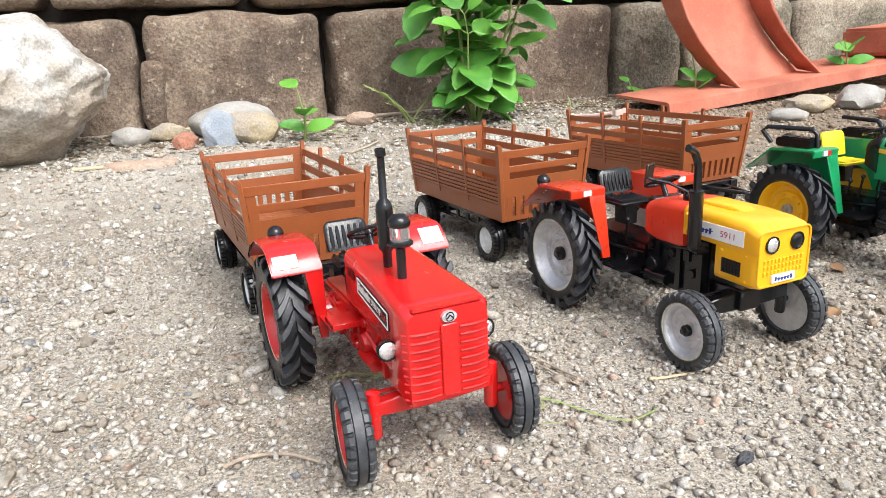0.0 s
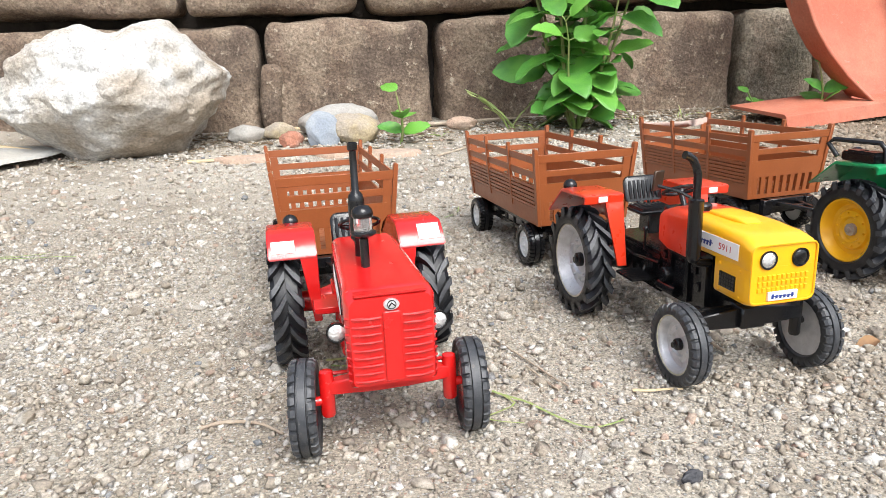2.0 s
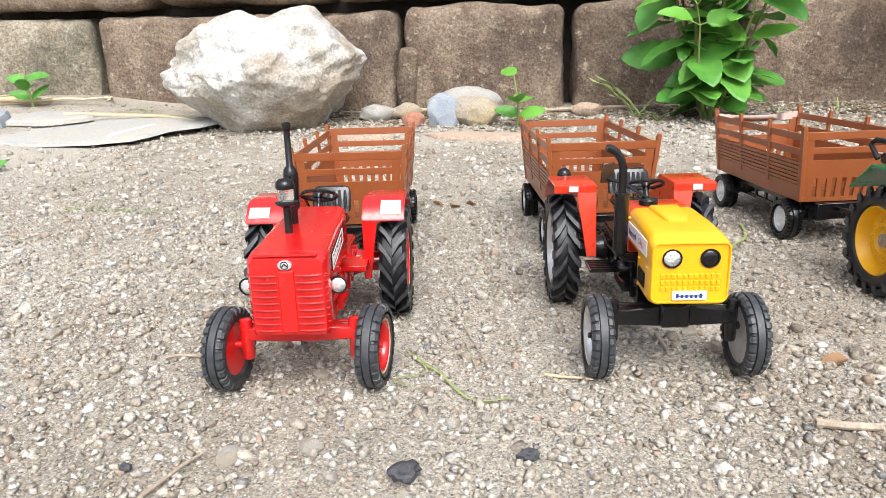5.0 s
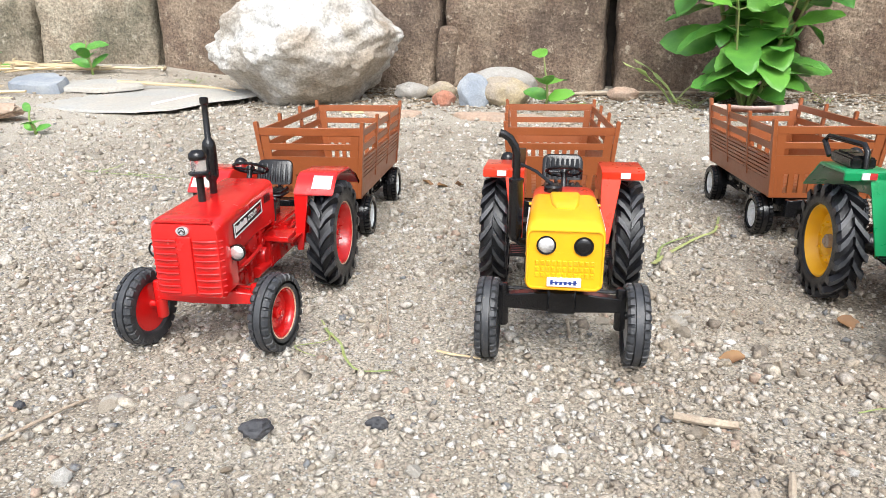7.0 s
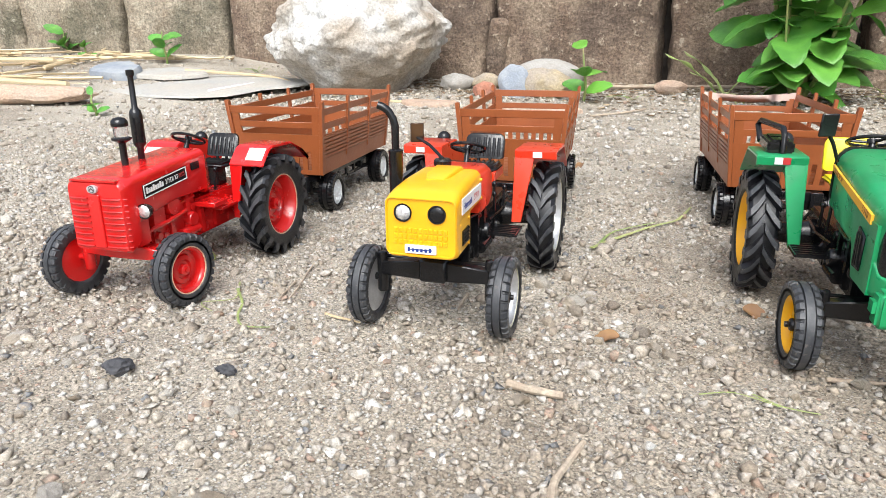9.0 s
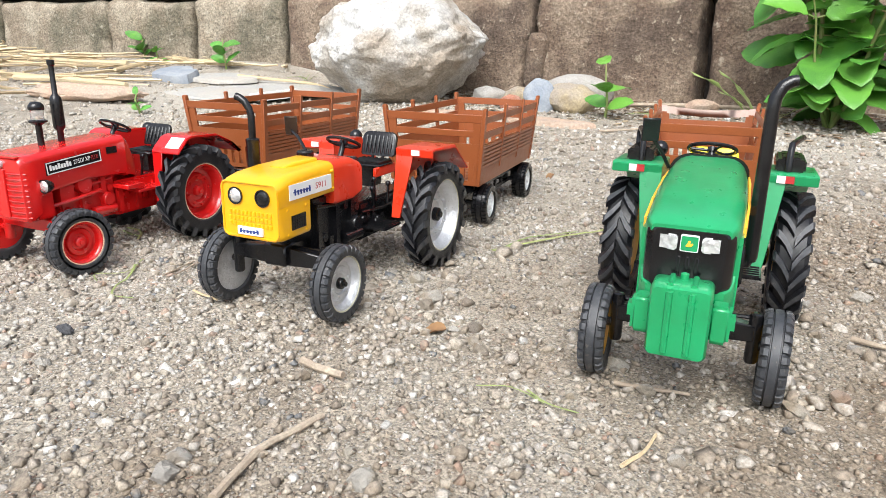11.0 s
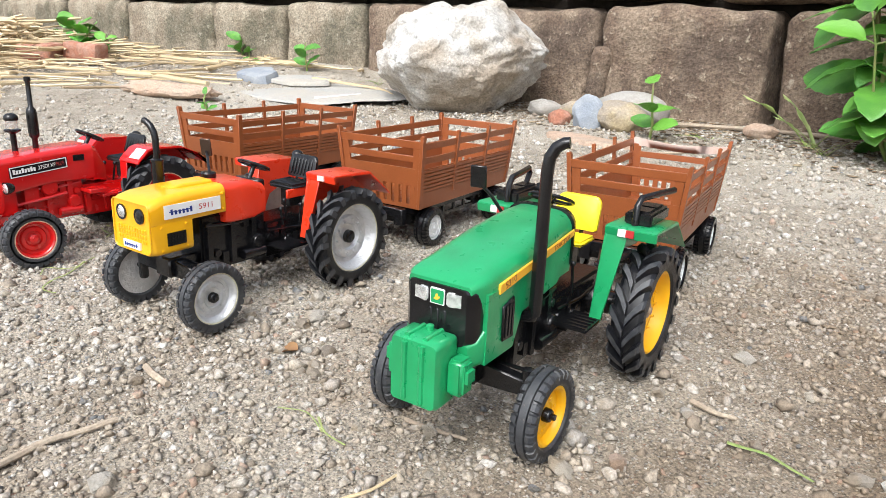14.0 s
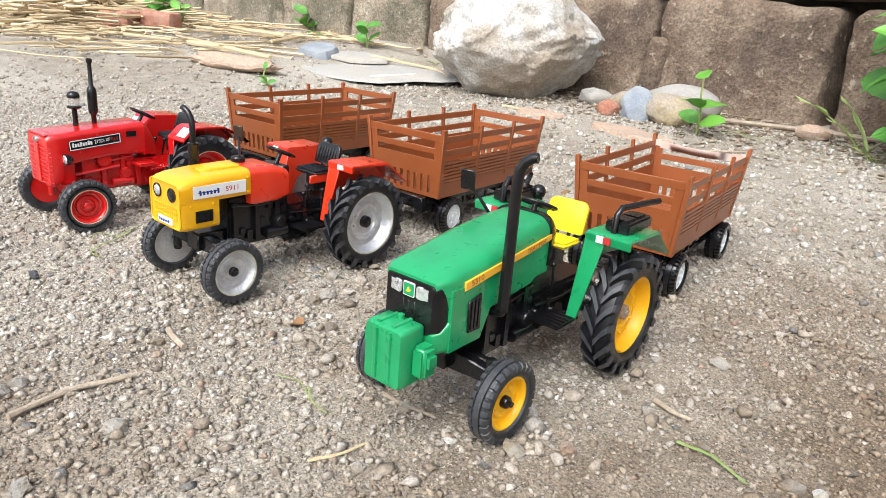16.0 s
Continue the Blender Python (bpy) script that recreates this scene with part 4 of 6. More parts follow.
# ---- yellow and orange-red tractor ----
def build_yellow_tractor(at):
    t = thing("toy_tractor", "yellow and orange-red toy tractor with silver wheels, on gravel", "toy tractor", "toy tractors in a row", at)
    chassis(t, BLACK, -14, 48, 110, 34, 60)
    bm = B()
    rings = []
    for x, hw, z1, r in ((82, 16.8, 78.8, 4.5), (108, 17.4, 78.4, 4.5), (124, 17.8, 77.3, 5), (130, 18, 75.6, 4.5), (132.5, 17.6, 73.8, 3.5)):
        rings.append(section(x, rrect(hw, 62, z1, r, 1.0)))
    loft(bm, rings)
    hood = part("hood", bm, YELLOW, t)
    bm = B()
    rings = []
    for x, hw in ((106, 17.3), (128.5, 17.9), (132.0, 17.5), (132.6, 16.9)):
        rings.append(section(x, rrect(hw, 44.5 if x < 132 else 45.2, 63.5, 0.6, 3.0)))
    loft(bm, rings)
    nose = part("hood_nose", bm, YELLOW, hood)
    bm = B()
    loft(bm, [section(84, rrect(7.5, 76, 80.6, 1.5, 0.5)), section(104, rrect(6.5, 76, 80.6, 1.5, 0.5)), section(110, rrect(4.5, 76, 78.6, 0.8, 0.5))])
    part("hood_scoop", bm, YELLOW, hood)
    bm = B()
    loop = rrect(17.0, 46.2, 74.0, 3.0, 3.0, 4)
    tube(bm, [(132.9, y, z) for y, z in loop + loop[:1]], 0.55, 6)
    part("front_bead", bm, YELLOW, nose)
    # embossed grille
    bm = B()
    for r in range(3):
        for k in range(11):
            y = -12.5 + 2.5 * k
            z = 52.6 + 3.0 * r
            loft(bm, [[(132.2, y - 1.1, z - 1.3), (132.2, y + 1.1, z - 1.3), (132.2, y + 1.1, z + 1.3), (132.2, y - 1.1, z + 1.3)], [(133.3, y - 0.6, z - 0.8), (133.3, y + 0.6, z - 0.8), (133.3, y + 0.6, z + 0.8), (133.3, y - 0.6, z + 0.8)]])
    part("grille", bm, YELLOW, nose)
    bm = B()
    box(bm, 132.3, 133.9, -7.8, 7.8, 47.3, 51.6)
    plate = part("name_plate", soften(bm, 0.2, 1), STICKER, nose, "white name plate")
    bm = B()
    for k in range(6):
        box(bm, 133.8, 134.05, -6.2 + 2.1 * k, -5.0 + 2.1 * k, 48.4, 50.6 if k in (0, 5) else 50.0)
    box(bm, 133.8, 134.0, -6.2, 6.0, 49.2, 49.7)
    part("brand_mark", bm, INK_BLUE, plate)
    add_lamp(t, 133.0, -8.6, 67, 4.4)
    add_lamp(t, 133.0, 8.2, 67, 4.4, lens=BLACK)
    for s in (-1, 1):
        d = decal("side_sticker", 86.5, 124, s * 17.35, 65.0, 72.8, STICKER, hood, 0.0, 0.75, "white sticker with printing")
        mark, number = ((106, 121), 96.5) if s > 0 else ((89, 104), 114)
        brand_bars(*mark, s * 18.1, 68.6, 3.2, INK_BLUE, d)
        side_text("lettering", "5911", number, s * 18.12, 68.7, 4.6, INK_RED, d, 0, 1.15)
        bm = B()
        prism(bm, [(111, 49.5), (123, 49.5), (123, 57), (111, 57)], s * 17.2, s * 18.2)
        vent = part("side_vent", bm, BLACK, nose, "black mesh vent")
        bm = B()
        for k in range(6):
            for r in range(4):
                box(bm, 111.6 + 1.95 * k, 113.0 + 1.95 * k, min(s * 18.1, s * 18.6), max(s * 18.1, s * 18.6), 50.1 + 1.75 * r, 51.3 + 1.75 * r)
        part("mesh", bm, BLACK, vent)
        for x, z in ((110, 60.5), (126, 60.5), (110, 47.5), (126, 47.5), (84.5, 64.5), (84.5, 74)):
            bm = B()
            lathe_y(bm, [(0.1, s * 0.9), (0.8, s * 0.7), (1.0, -s)], 10, (x, s * 17.4, z))
            part("rivet", bm, YELLOW, nose)
    # fuel tank and scuttle
    bm = B()
    loft(bm, [section(50, rrect(15.5, 56, 74.5, 5, 2)), section(60, rrect(16.5, 54, 78.0, 5, 2)), section(78, rrect(16.6, 54, 79.0, 5, 2)), section(81.8, rrect(16.4, 55, 79.0, 5, 2))])
    part("fuel_tank", bm, ORANGE, t)
    bm = B()
    lathe_z(bm, [(4.5, 77), (4.8, 79.5), (4.8, 81.5), (4.0, 82.4), (0.2, 82.6)], 22, (76, -6, 0))
    part("fuel_cap", bm, BLACK, t)
    bm = B()
    box(bm, 46, 52, -11, 11, 56, 76)
    for k in range(3):
        lathe_y(bm, [(0.1, 0), (2.3, 0), (2.3, 2)], 14, (47, -6 + 6 * k, 72))
    part("dashboard", soften(bm, 0.8, 1), BLACK, t)
    mirror(t, (75, -6, 82), (62, -25, 91), 7.5, 11, 20, MIRROR)
    add_steering(t, 45, 0, 83.5, 9.8, -25, (52, 0, 70))
    add_seat(t, 4, 68, 25, 85, BLACK, 7, 20, 5)
    for s in (-1, 1):
        f = fender(t, s, ORANGE, 21, -14, 79.5, 23, 48, (7, 36), 5.5, 22)
        for k, (y0, y1, mat_) in enumerate(((30, 35.5, STICKER),)):
            bm = B()
            box(bm, 21.2, 22.4, *sorted((s * (y0 + 4), s * (y1 + 4))), 75.2, 78.4)
            part("reflector_tape", bm, STICKER, f, "white reflective tape")
    # orange box beside the seat
    bm = B()
    box(bm, 2, 28, 10, 12, 60, 66)
    part("seat_rail", soften(bm, 0.5, 1), ORANGE, t)
    ball_lamp(t, -28, -36, 73, 4.6)
    # side exhaust with muffler
    bm = B()
    tube(bm, [(96, -14, 56), (97, -22, 57), (98, -24.5, 60)], 2.2, 12)
    lathe_z(bm, [(2.0, 58), (3.4, 60), (3.6, 62), (3.6, 88), (3.8, 88.3), (3.8, 90), (2.2, 90.6)], 20, (98, -24.5, 0))
    tube(bm, [(98, -24.5, 90), (98, -24.5, 102), (98, -25.5, 106), (98.5, -28, 110), (99, -31, 112), (99.3, -33, 112.6)], 2.0, 14)
    part("exhaust_pipe", bm, BLACK, t)
    footplates(t, BLACK, 28, 48, 34)
    levers(t, BLACK, ((30, 13, 46, 14, 2), (34, 14, 44, 11, 2), (30, -13, 46, 13, 1), (22, 17, 44, 12, -1)))
    add_axle(t, 110, 33, 29, BLACK, 15, 2.8, 7)
    rear = wheel_kit(34.6, 15.6, 23.2, 18, 3.4, RUBBER, SILVER, 4.4, 3.4, BLACK, FLASH, depth=5.5, holes=10)
    front = wheel_kit(20.7, 10.4, 14.8, 28, 0.8, WORN_RUBBER, SILVER, 3.0, 3.6, BLACK, FLASH, chevron=False, depth=2.6, holes=6)
    for s in (-1, 1):
        add_wheel("rear_wheel", rear, t, 0, s * 41, 34.2, 0, 5 * s)
        add_wheel("front_wheel", front, t, 110, s * 36.4, 20.3, 0, 11 * s)
    hitch_bar(t, BLACK, -46, 26)
    return t


# ---- green tractor ----
def build_green_tractor(at):
    t = thing("toy_tractor", "green toy tractor with yellow wheels and seat, on gravel", "toy tractor", "toy tractors in a row", at)
    chassis(t, BLACK, -14, 48, 108, 34, 60)
    bm = B()
    rings = []
    for x, hw, z0, z1, r in ((46, 17.0, 62, 92, 9), (58, 17.6, 62, 91.5, 9), (62, 18.0, 60, 91, 9), (90, 18.6, 58, 87.5, 8), (112, 18.4, 56, 83.4, 7), (124, 17.8, 58, 81.0, 5), (130, 16.6, 72.5, 79.4, 2.6), (133.6, 14.4, 74.0, 77.8, 1.6)):
        rings.append(section(x, rrect(hw, z0, z1, r, 1.5)))
    loft(bm, rings)
    hood = part("hood", bm, GREEN, t)
    bm = B()
    rings = []
    for x, hw, z1 in ((103, 18.2, 60), (126, 18.2, 60), (131, 16.8, 55), (134.4, 14.4, 54)):
        rings.append(section(x, rrect(hw, 44.0, z1, 1, 3.0)))
    loft(bm, rings)
    for s in (-1, 1):
        prism(bm, [(95, 63), (104, 44.5), (127, 44.5), (127, 74), (98, 74)], *sorted((s * 15.5, s * 18.5)))
    nose = part("hood_nose", bm, GREEN, hood)
    # black grille mask with ribs, lamps and badge
    bm = B()
    rings = []
    for x, hw in ((125, 16.6), (129, 16.6), (132, 15.8), (134.6, 13.2)):
        rings.append(section(x, rrect(hw, 53.0, 76.5, 2.0, 3.0)))
    loft(bm, rings)
    mask = part("grille_mask", bm, BLACK, nose)
    for k in range(9):
        y = -13.2 + 3.3 * k
        bm = B()
        xx = 134.2 - 0.013 * y * y
        box(bm, xx - 1, xx + 0.9, y - 0.75, y + 0.75, 55.0, 66.5)
        part("grille_bar", soften(bm, 0.3, 1), BLACK, mask)
    for s in (-1, 1):
        bm = B()
        plate_x(bm, rrect(4.8, -3.1, 3.1, 1.5, 1.5, 3), -2.0, 1.0)
        lamp = part("headlamp", soften(bm, 0.5, 2), LENS, mask, "clear oblong lens", at=mm(133.9, s * 9.0, 71.6, 0, 0, s * 10))
        bm = B()
        prism(bm, [(105.5, 50), (115, 50.5), (116, 66), (106.5, 68.5)], s * 18.2, s * 19.5)
        vent = part("side_vent", soften(bm, 0.5, 1), BLACK, nose, "black side louvre")
        for k in range(3):
            bm = B()
            box(bm, 107.3 + 2.6 * k, 108.7 + 2.6 * k, *sorted((s * 19.2, s * 20.0)), 52, 66)
            part("louvre", bm, BLACK, vent)
        # stripe along the hood
        bm = B()
        loft(bm, [[(119, s * 17.9, 72.3), (119, s * 17.9, 76.3), (119, s * 19.2, 76.3), (119, s * 19.2, 72.3)], [(96, s * 18.8, 75.8), (96, s * 18.8, 79.4), (96, s * 19.7, 79.4), (96, s * 19.7, 75.8)], [(62, s * 18.2, 79.6), (62, s * 18.2, 82.8), (62, s * 19.3, 82.8), (62, s * 19.3, 79.6)], [(48, s * 17.8, 81.3), (48, s * 17.8, 84), (48, s * 18.55, 84), (48, s * 18.55, 81.3)]])
        stripe = part("stripe", bm, STRIPE, hood, "orange and yellow stripe")
        side_text("lettering", "5310", 111, s * 19.42, 75.6, 4.2, INK_BROWN, stripe, 8.5, 1.1)
        side_text("lettering", "TRACTOR", 63, s * 19.42, 81.0, 3.6, INK_BROWN, stripe, 6.5, 1.05)
    bm = B()
    plate_x(bm, rrect(3.3, 68.4, 75.0, 0.5, 0.5, 2), 132.5, 135.0)
    badge = part("badge", bm, STICKER, mask, "white edged green badge")
    bm = B()
    plate_x(bm, rrect(3.0, 68.8, 74.4, 0.5, 0.5, 2), 134.6, 135.15)
    part("badge_face", bm, GREEN, badge)
    bm = B()
    plate_x(bm, [(-1.5, 70.6), (-0.5, 70.3), (0.6, 70.5), (1.5, 71.4), (1.0, 71.9), (0.3, 71.6), (0.4, 72.8), (-0.5, 72.7), (-0.8, 71.5)], 135.1, 135.3)
    part("badge_mark", bm, STRIPE, badge)
    # front weight
    bm = B()
    loft(bm, [section(138, rrect(10.2, 29.5, 56, 2, 2)), section(140, rrect(11.0, 28.5, 57, 2.5, 2.5)), section(151, rrect(11.0, 28.5, 57, 2.5, 2.5)), section(153, rrect(10.2, 29.5, 56, 2, 2))])
    weight = part("front_weight", bm, GREEN, t, at=mm(-3, 0, 2))
    for s in (-1, 1):
        bm = B()
        box(bm, 137, 146, *sorted((s * 10, s * 18.0)), 34, 49)
        soften(bm, 1.6, 3)
        box(bm, 139, 144, *sorted((s * 17, s * 19.5)), 40, 45)
        part("weight_lobe", bm, GREEN, weight)
        bm = B()
        tube(bm, [(152.9, s * 4, 31), (153.2, s * 4, 55)], 1.3, 8)
        tube(bm, [(140, s * 4.2, 57), (151.5, s * 4.2, 56.9)], 1.2, 8)
        part("weight_rib", bm, GREEN, weight)
    bm = B()
    lathe_z(bm, [(1.6, 0), (1.6, 2), (0.3, 2.6)], 10, (142, 0, 57))
    box(bm, 114, 139, -5, 5, 36, 44)
    part("weight_bracket", bm, GREEN, weight)
    # dash hood, steering, seat
    bm = B()
    loft(bm, [section(36, rrect(14, 70, 88, 6, 2)), section(43, rrect(17, 68, 92.5, 8, 2)), section(47.5, rrect(18.3, 66, 92.8, 9, 2))])
    part("dashboard", bm, BLACK, t)
    add_steering(t, 36, 0, 94, 11, -22, (44, 0, 80))
    add_seat(t, 2, 70, 25, 90, LEMON, 0, 19, 4, "yellow plastic")
    for s in (-1, 1):
        f = fender(t, s, GREEN, 22, -14, 82.5, 24, 50, (10, 34), 5.5, 22)
        for y0, y1, mat_ in ((33, 37, INK_RED), (37, 41, STICKER)) if s < 0 else ((31, 35, STICKER), (35, 39, INK_RED)):
            bm = B()
            box(bm, 22.3, 23.5, *sorted((s * y0, s * y1)), 78, 81.6)
            part("reflector_tape", bm, mat_, f)
        # black tool box with a hand rail on the fender
        bm = B()
        box(bm, -16, 13, *sorted((s * 30, s * 44)), 82, 88.5)
        soften(bm, 1.0, 2)
        for k in range(2):
            box(bm, -13 + 13 * k, -3 + 13 * k, *sorted((s * 33, s * 41)), 88.2, 89.4)
        bx = part("tool_box", bm, BLACK, t)
        bm = B()
        tube(bm, [(14, s * 36, 82.5), (13, s * 36, 92), (9, s * 36.5, 95.5), (-10, s * 40, 95.5), (-24, s * 43, 95.5), (-28, s * 44, 92.5), (-20, s * 43, 84)][: (5 if s > 0 else 7)], 1.7, 10)
        part("hand_rail", bm, BLACK, bx)
    ball_lamp(t, -16, -30, 82, 4.5)
    mirror(t, (52, -18, 86), (62, -27, 102), 8, 11, 15, BLACK)
    # tall exhaust
    bm = B()
    tube(bm, [(92, 16, 54), (92.5, 21, 55), (93, 22.5, 60)], 2.6, 12)
    tube(bm, [(93, 22.5, 56), (93, 22.5, 58), (93, 22.5, 80), (93, 22.5, 119), (92.6, 23, 124), (91.8, 25, 128), (90.8, 28, 130), (90.3, 30, 130.3)], [2.3, 2.8, 2.8, 2.6, 2.6, 2.5, 2.4, 2.3], 16)
    part("exhaust_pipe", bm, BLACK, t)
    footplates(t, BLACK, 28, 50, 36)
    levers(t, BLACK, ((30, 13, 46, 16, 2), (34, -13, 46, 16, 2), (26, -15, 46, 12, 2)))
    add_axle(t, 106, 32, 28, BLACK, 15, 2.8, 7)
    rear = wheel_kit(35.2, 16, 22.4, 18, 3.5, RUBBER, RIM_YELLOW, 4.2, 2.6, TWIG, None, depth=5.5, holes=10)
    front = wheel_kit(20.2, 10.6, 13.4, 28, 0.8, WORN_RUBBER, RIM_YELLOW, 3.0, 4.4, BLACK, None, chevron=False, depth=2.2, holes=6)
    for s in (-1, 1):
        add_wheel("rear_wheel", rear, t, 0, s * 43, 34.8, 0, 3 * s)
        add_wheel("front_wheel", front, t, 106, s * 36.2, 19.8, -2 if s > 0 else 2, 11 * s)
    hitch_bar(t, BLACK, -46, 26)
    return t


# ---- trailers ----
def build_trailer(at, faded=False):
    """Stake trailer; a faded one has a pale, sagging top rail at its tail."""
    t = thing("toy_trailer", "brown plastic toy stake trailer with white wheels", "toy trailer", "trailers behind the tractors", at)
    Z0, Z1 = 33.5, 90.0

    def wx(z):  # half length and half width grow upwards
        k = (z - Z0) / (Z1 - Z0)
        return 75.5 + 5.0 * k, 36.5 + 5.0 * k

    def side_bar(bm, s, x0, x1, z0, z1, thick, out=0.0):
        """Board on a long side, following the flare; x0, x1 as shares of the half length."""
        rings = []
        for x in (x0, x1):
            r = []
            for z, inward in ((z0, 0), (z1, 0), (z1, thick), (z0, thick)):
                hx, hy = wx(z)
                r.append((x * hx, s * (hy + out - inward), z))
            rings.append(r)
        loft(bm, rings)

    def end_bar(bm, s, y0, y1, z0, z1, thick, out=0.0):
        rings = []
        for y in (y0, y1):
            r = []
            for z, inward in ((z0, 0), (z1, 0), (z1, thick), (z0, thick)):
                hx, hy = wx(z)
                r.append((s * (hx + out - inward), y * hy, z))
            rings.append(r)
        loft(bm, rings)

    bm = B()
    box(bm, -75, 75, -36, 36, Z0 - 0.5, Z0 + 2)
    floor_ = part("bed_floor", soften(bm, 0.4, 1), BROWN, t)
    for k in range(12):
        bm = B()
        x = -74 + 12.4 * k
        box(bm, x, x + 11.6, -35, 35, Z0 + 1.8, Z0 + 2.7)
        part("plank", soften(bm, 0.3, 1), BROWN, floor_)
    for s in (-1, 1):
        bm = B()
        side_bar(bm, s, -1, 1, Z0, 46.5, 2.0)
        panel = part("side_panel", bm, BROWN, t)
        bm = B()
        side_bar(bm, s, -1, 1, 46.5, 65.5, 1.2, -0.7)
        part("backing", bm, BROWN, panel)
        for k in range(6):
            bm = B()
            side_bar(bm, s, -0.985, 0.985, 47.0 + 3.1 * k, 49.2 + 3.1 * k, 1.6, 0.5)
            part("slat", bm, BROWN, panel)
        for z0, z1 in ((69.5, 75), (81, 86.5)):
            bm = B()
            side_bar(bm, s, -1, 1, z0, z1, 1.6, -0.2)
            part("rail", soften(bm, 0.3, 1), BROWN, t)
        for k in range(4):
            x = -0.985 + 1.97 * k / 3
            corner = k in (0, 3)
            bm = B()
            w = 0.030 if corner else 0.022
            side_bar(bm, s, x - w, x + w, Z0 if corner else 42, 91.5, 3.0 if corner else 2.6, 0.9)
            hx, hy = wx(91.5)
            tube(bm, [((x - w) * hx, s * (hy - 0.5), 91.3), ((x + w) * hx, s * (hy - 0.5), 91.3)], 1.5, 10)
            part("stake", soften(bm, 0.3, 1), BROWN, t)
        bm = B()
        end_bar(bm, s, -0.98, 0.98, 52, 66, 1.8)
        panel = part("end_panel", bm, BROWN, t)
        bm = B()
        end_bar(bm, s, -0.98, 0.98, Z0, 37, 1.8)
        part("sill", bm, BROWN, panel)
        for k in range(9):
            y = -0.8 + 1.6 * k / 8
            bm = B()
            end_bar(bm, s, y - 0.055, y + 0.055, 36.8, 52.3, 1.7)
            part("slat", bm, BROWN, panel)
        for z0, z1 in ((71, 76), (82, 88)):
            bm = B()
            if faded and s < 0 and z0 > 80:
                for k in range(12):
                    ya, yb = -1 + k / 6, -1 + (k + 1) / 6
                    sag = 3.0 * (1 - ((ya + yb) / 2) ** 2)
                    end_bar(bm, s, ya, yb, z0 - sag, z1 - sag, 1.7, 0.1 - 1.5 * (1 - ((ya + yb) / 2) ** 2))
                bmesh.ops.remove_doubles(bm, verts=bm.verts, dist=0.6)
                part("rail", bm, FADED, t, "pale faded sagging top rail")
                continue
            end_bar(bm, s, -1, 1, z0, z1, 1.7, 0.1 if z0 > 80 else -0.4)
            part("rail", soften(bm, 0.3, 1), BROWN, t)
        for e in (-1, 1):
            bm = B()
            end_bar(bm, s, e * 0.86 - 0.075, e * 0.86 + 0.075, Z0, 82.3, 2.0, -0.2)
            part("stile", bm, BROWN, t)
    # running gear
    bm = B()
    for s in (-1, 1):
        box(bm, -70, 70, s * 20 - 2, s * 20 + 2, 26, 33)
        box(bm, -60, 60, s * 29 - 1.2, s * 29 + 1.2, 27.5, 33)
        box(bm, -44, 44, s * 29 - 1.0, s * 29 + 1.0, 19, 21.5)
        for k in range(6):
            x = -44 + 88 * k / 5
            box(bm, x - 1.5, x + 1.5, s * 29 - 1.0, s * 29 + 1.0, 19, 29)
    for x in (-68, -30, 0, 30, 68):
        box(bm, x - 3, x + 3, -29, 29, 27, 32)
    frame_ = part("chassis_frame", bm, BLACK, t)
    for x in (-57, 57):
        bm = B()
        tube(bm, [(x, -36, 16), (x, 36, 16)], 2.2, 12)
        box(bm, x - 8, x + 8, -22, 22, 17, 28)
        part("axle", bm, BLACK, frame_)
    bm = B()
    for s in (-1, 1):
        loft(bm, [[(66, s * 14 - 2, 27), (66, s * 14 + 2, 27), (66, s * 14 + 2, 31), (66, s * 14 - 2, 31)], [(112, s * 2 - 1.5, 27), (112, s * 2 + 1.5, 27), (112, s * 2 + 1.5, 30), (112, s * 2 - 1.5, 30)]])
        box(bm, 78, 84, s * 22 - 4, s * 22 + 4, 20, 33)
    box(bm, 76, 82, -24, 24, 26, 33)
    box(bm, 92, 96, -8, 8, 27, 30)
    ring(bm, (115, 0, 28.5), (0, 0, 1), 3.4, 1.2, 20, 8)
    part("tow_bar", soften(bm, 0.4, 1), BLACK, frame_)
    kit = wheel_kit(16.3, 12, 10.8, 30, 1.3, BLACK, WHITE, 2.4, 1.6, WHITE, None, chevron=False, depth=-2.4, holes=6)
    for x in (-57, 57):
        for s in (-1, 1):
            add_wheel("wheel", kit, t, x, s * 35.5, 16, 0, 13 * x, "white plastic wheel")
    return t


def stand(x, y, turn, lift=0.0):
    return pose(x, y, rise(x, y) + lift, 0, 0, turn)


red_tractor = build_red_tractor(stand(-0.047, 0.3305, -64.5))
yellow_tractor = build_yellow_tractor(stand(0.1085, 0.4355, -65.5))
green_tractor = build_green_tractor(stand(0.2962, 0.5213, -64.6))
trailer = build_trailer(stand(-0.1235, 0.487, -63.7))
copy_thing(trailer, stand(0.0375, 0.581, -62.5))
build_trailer(stand(0.204, 0.681, -61.3), faded=True)


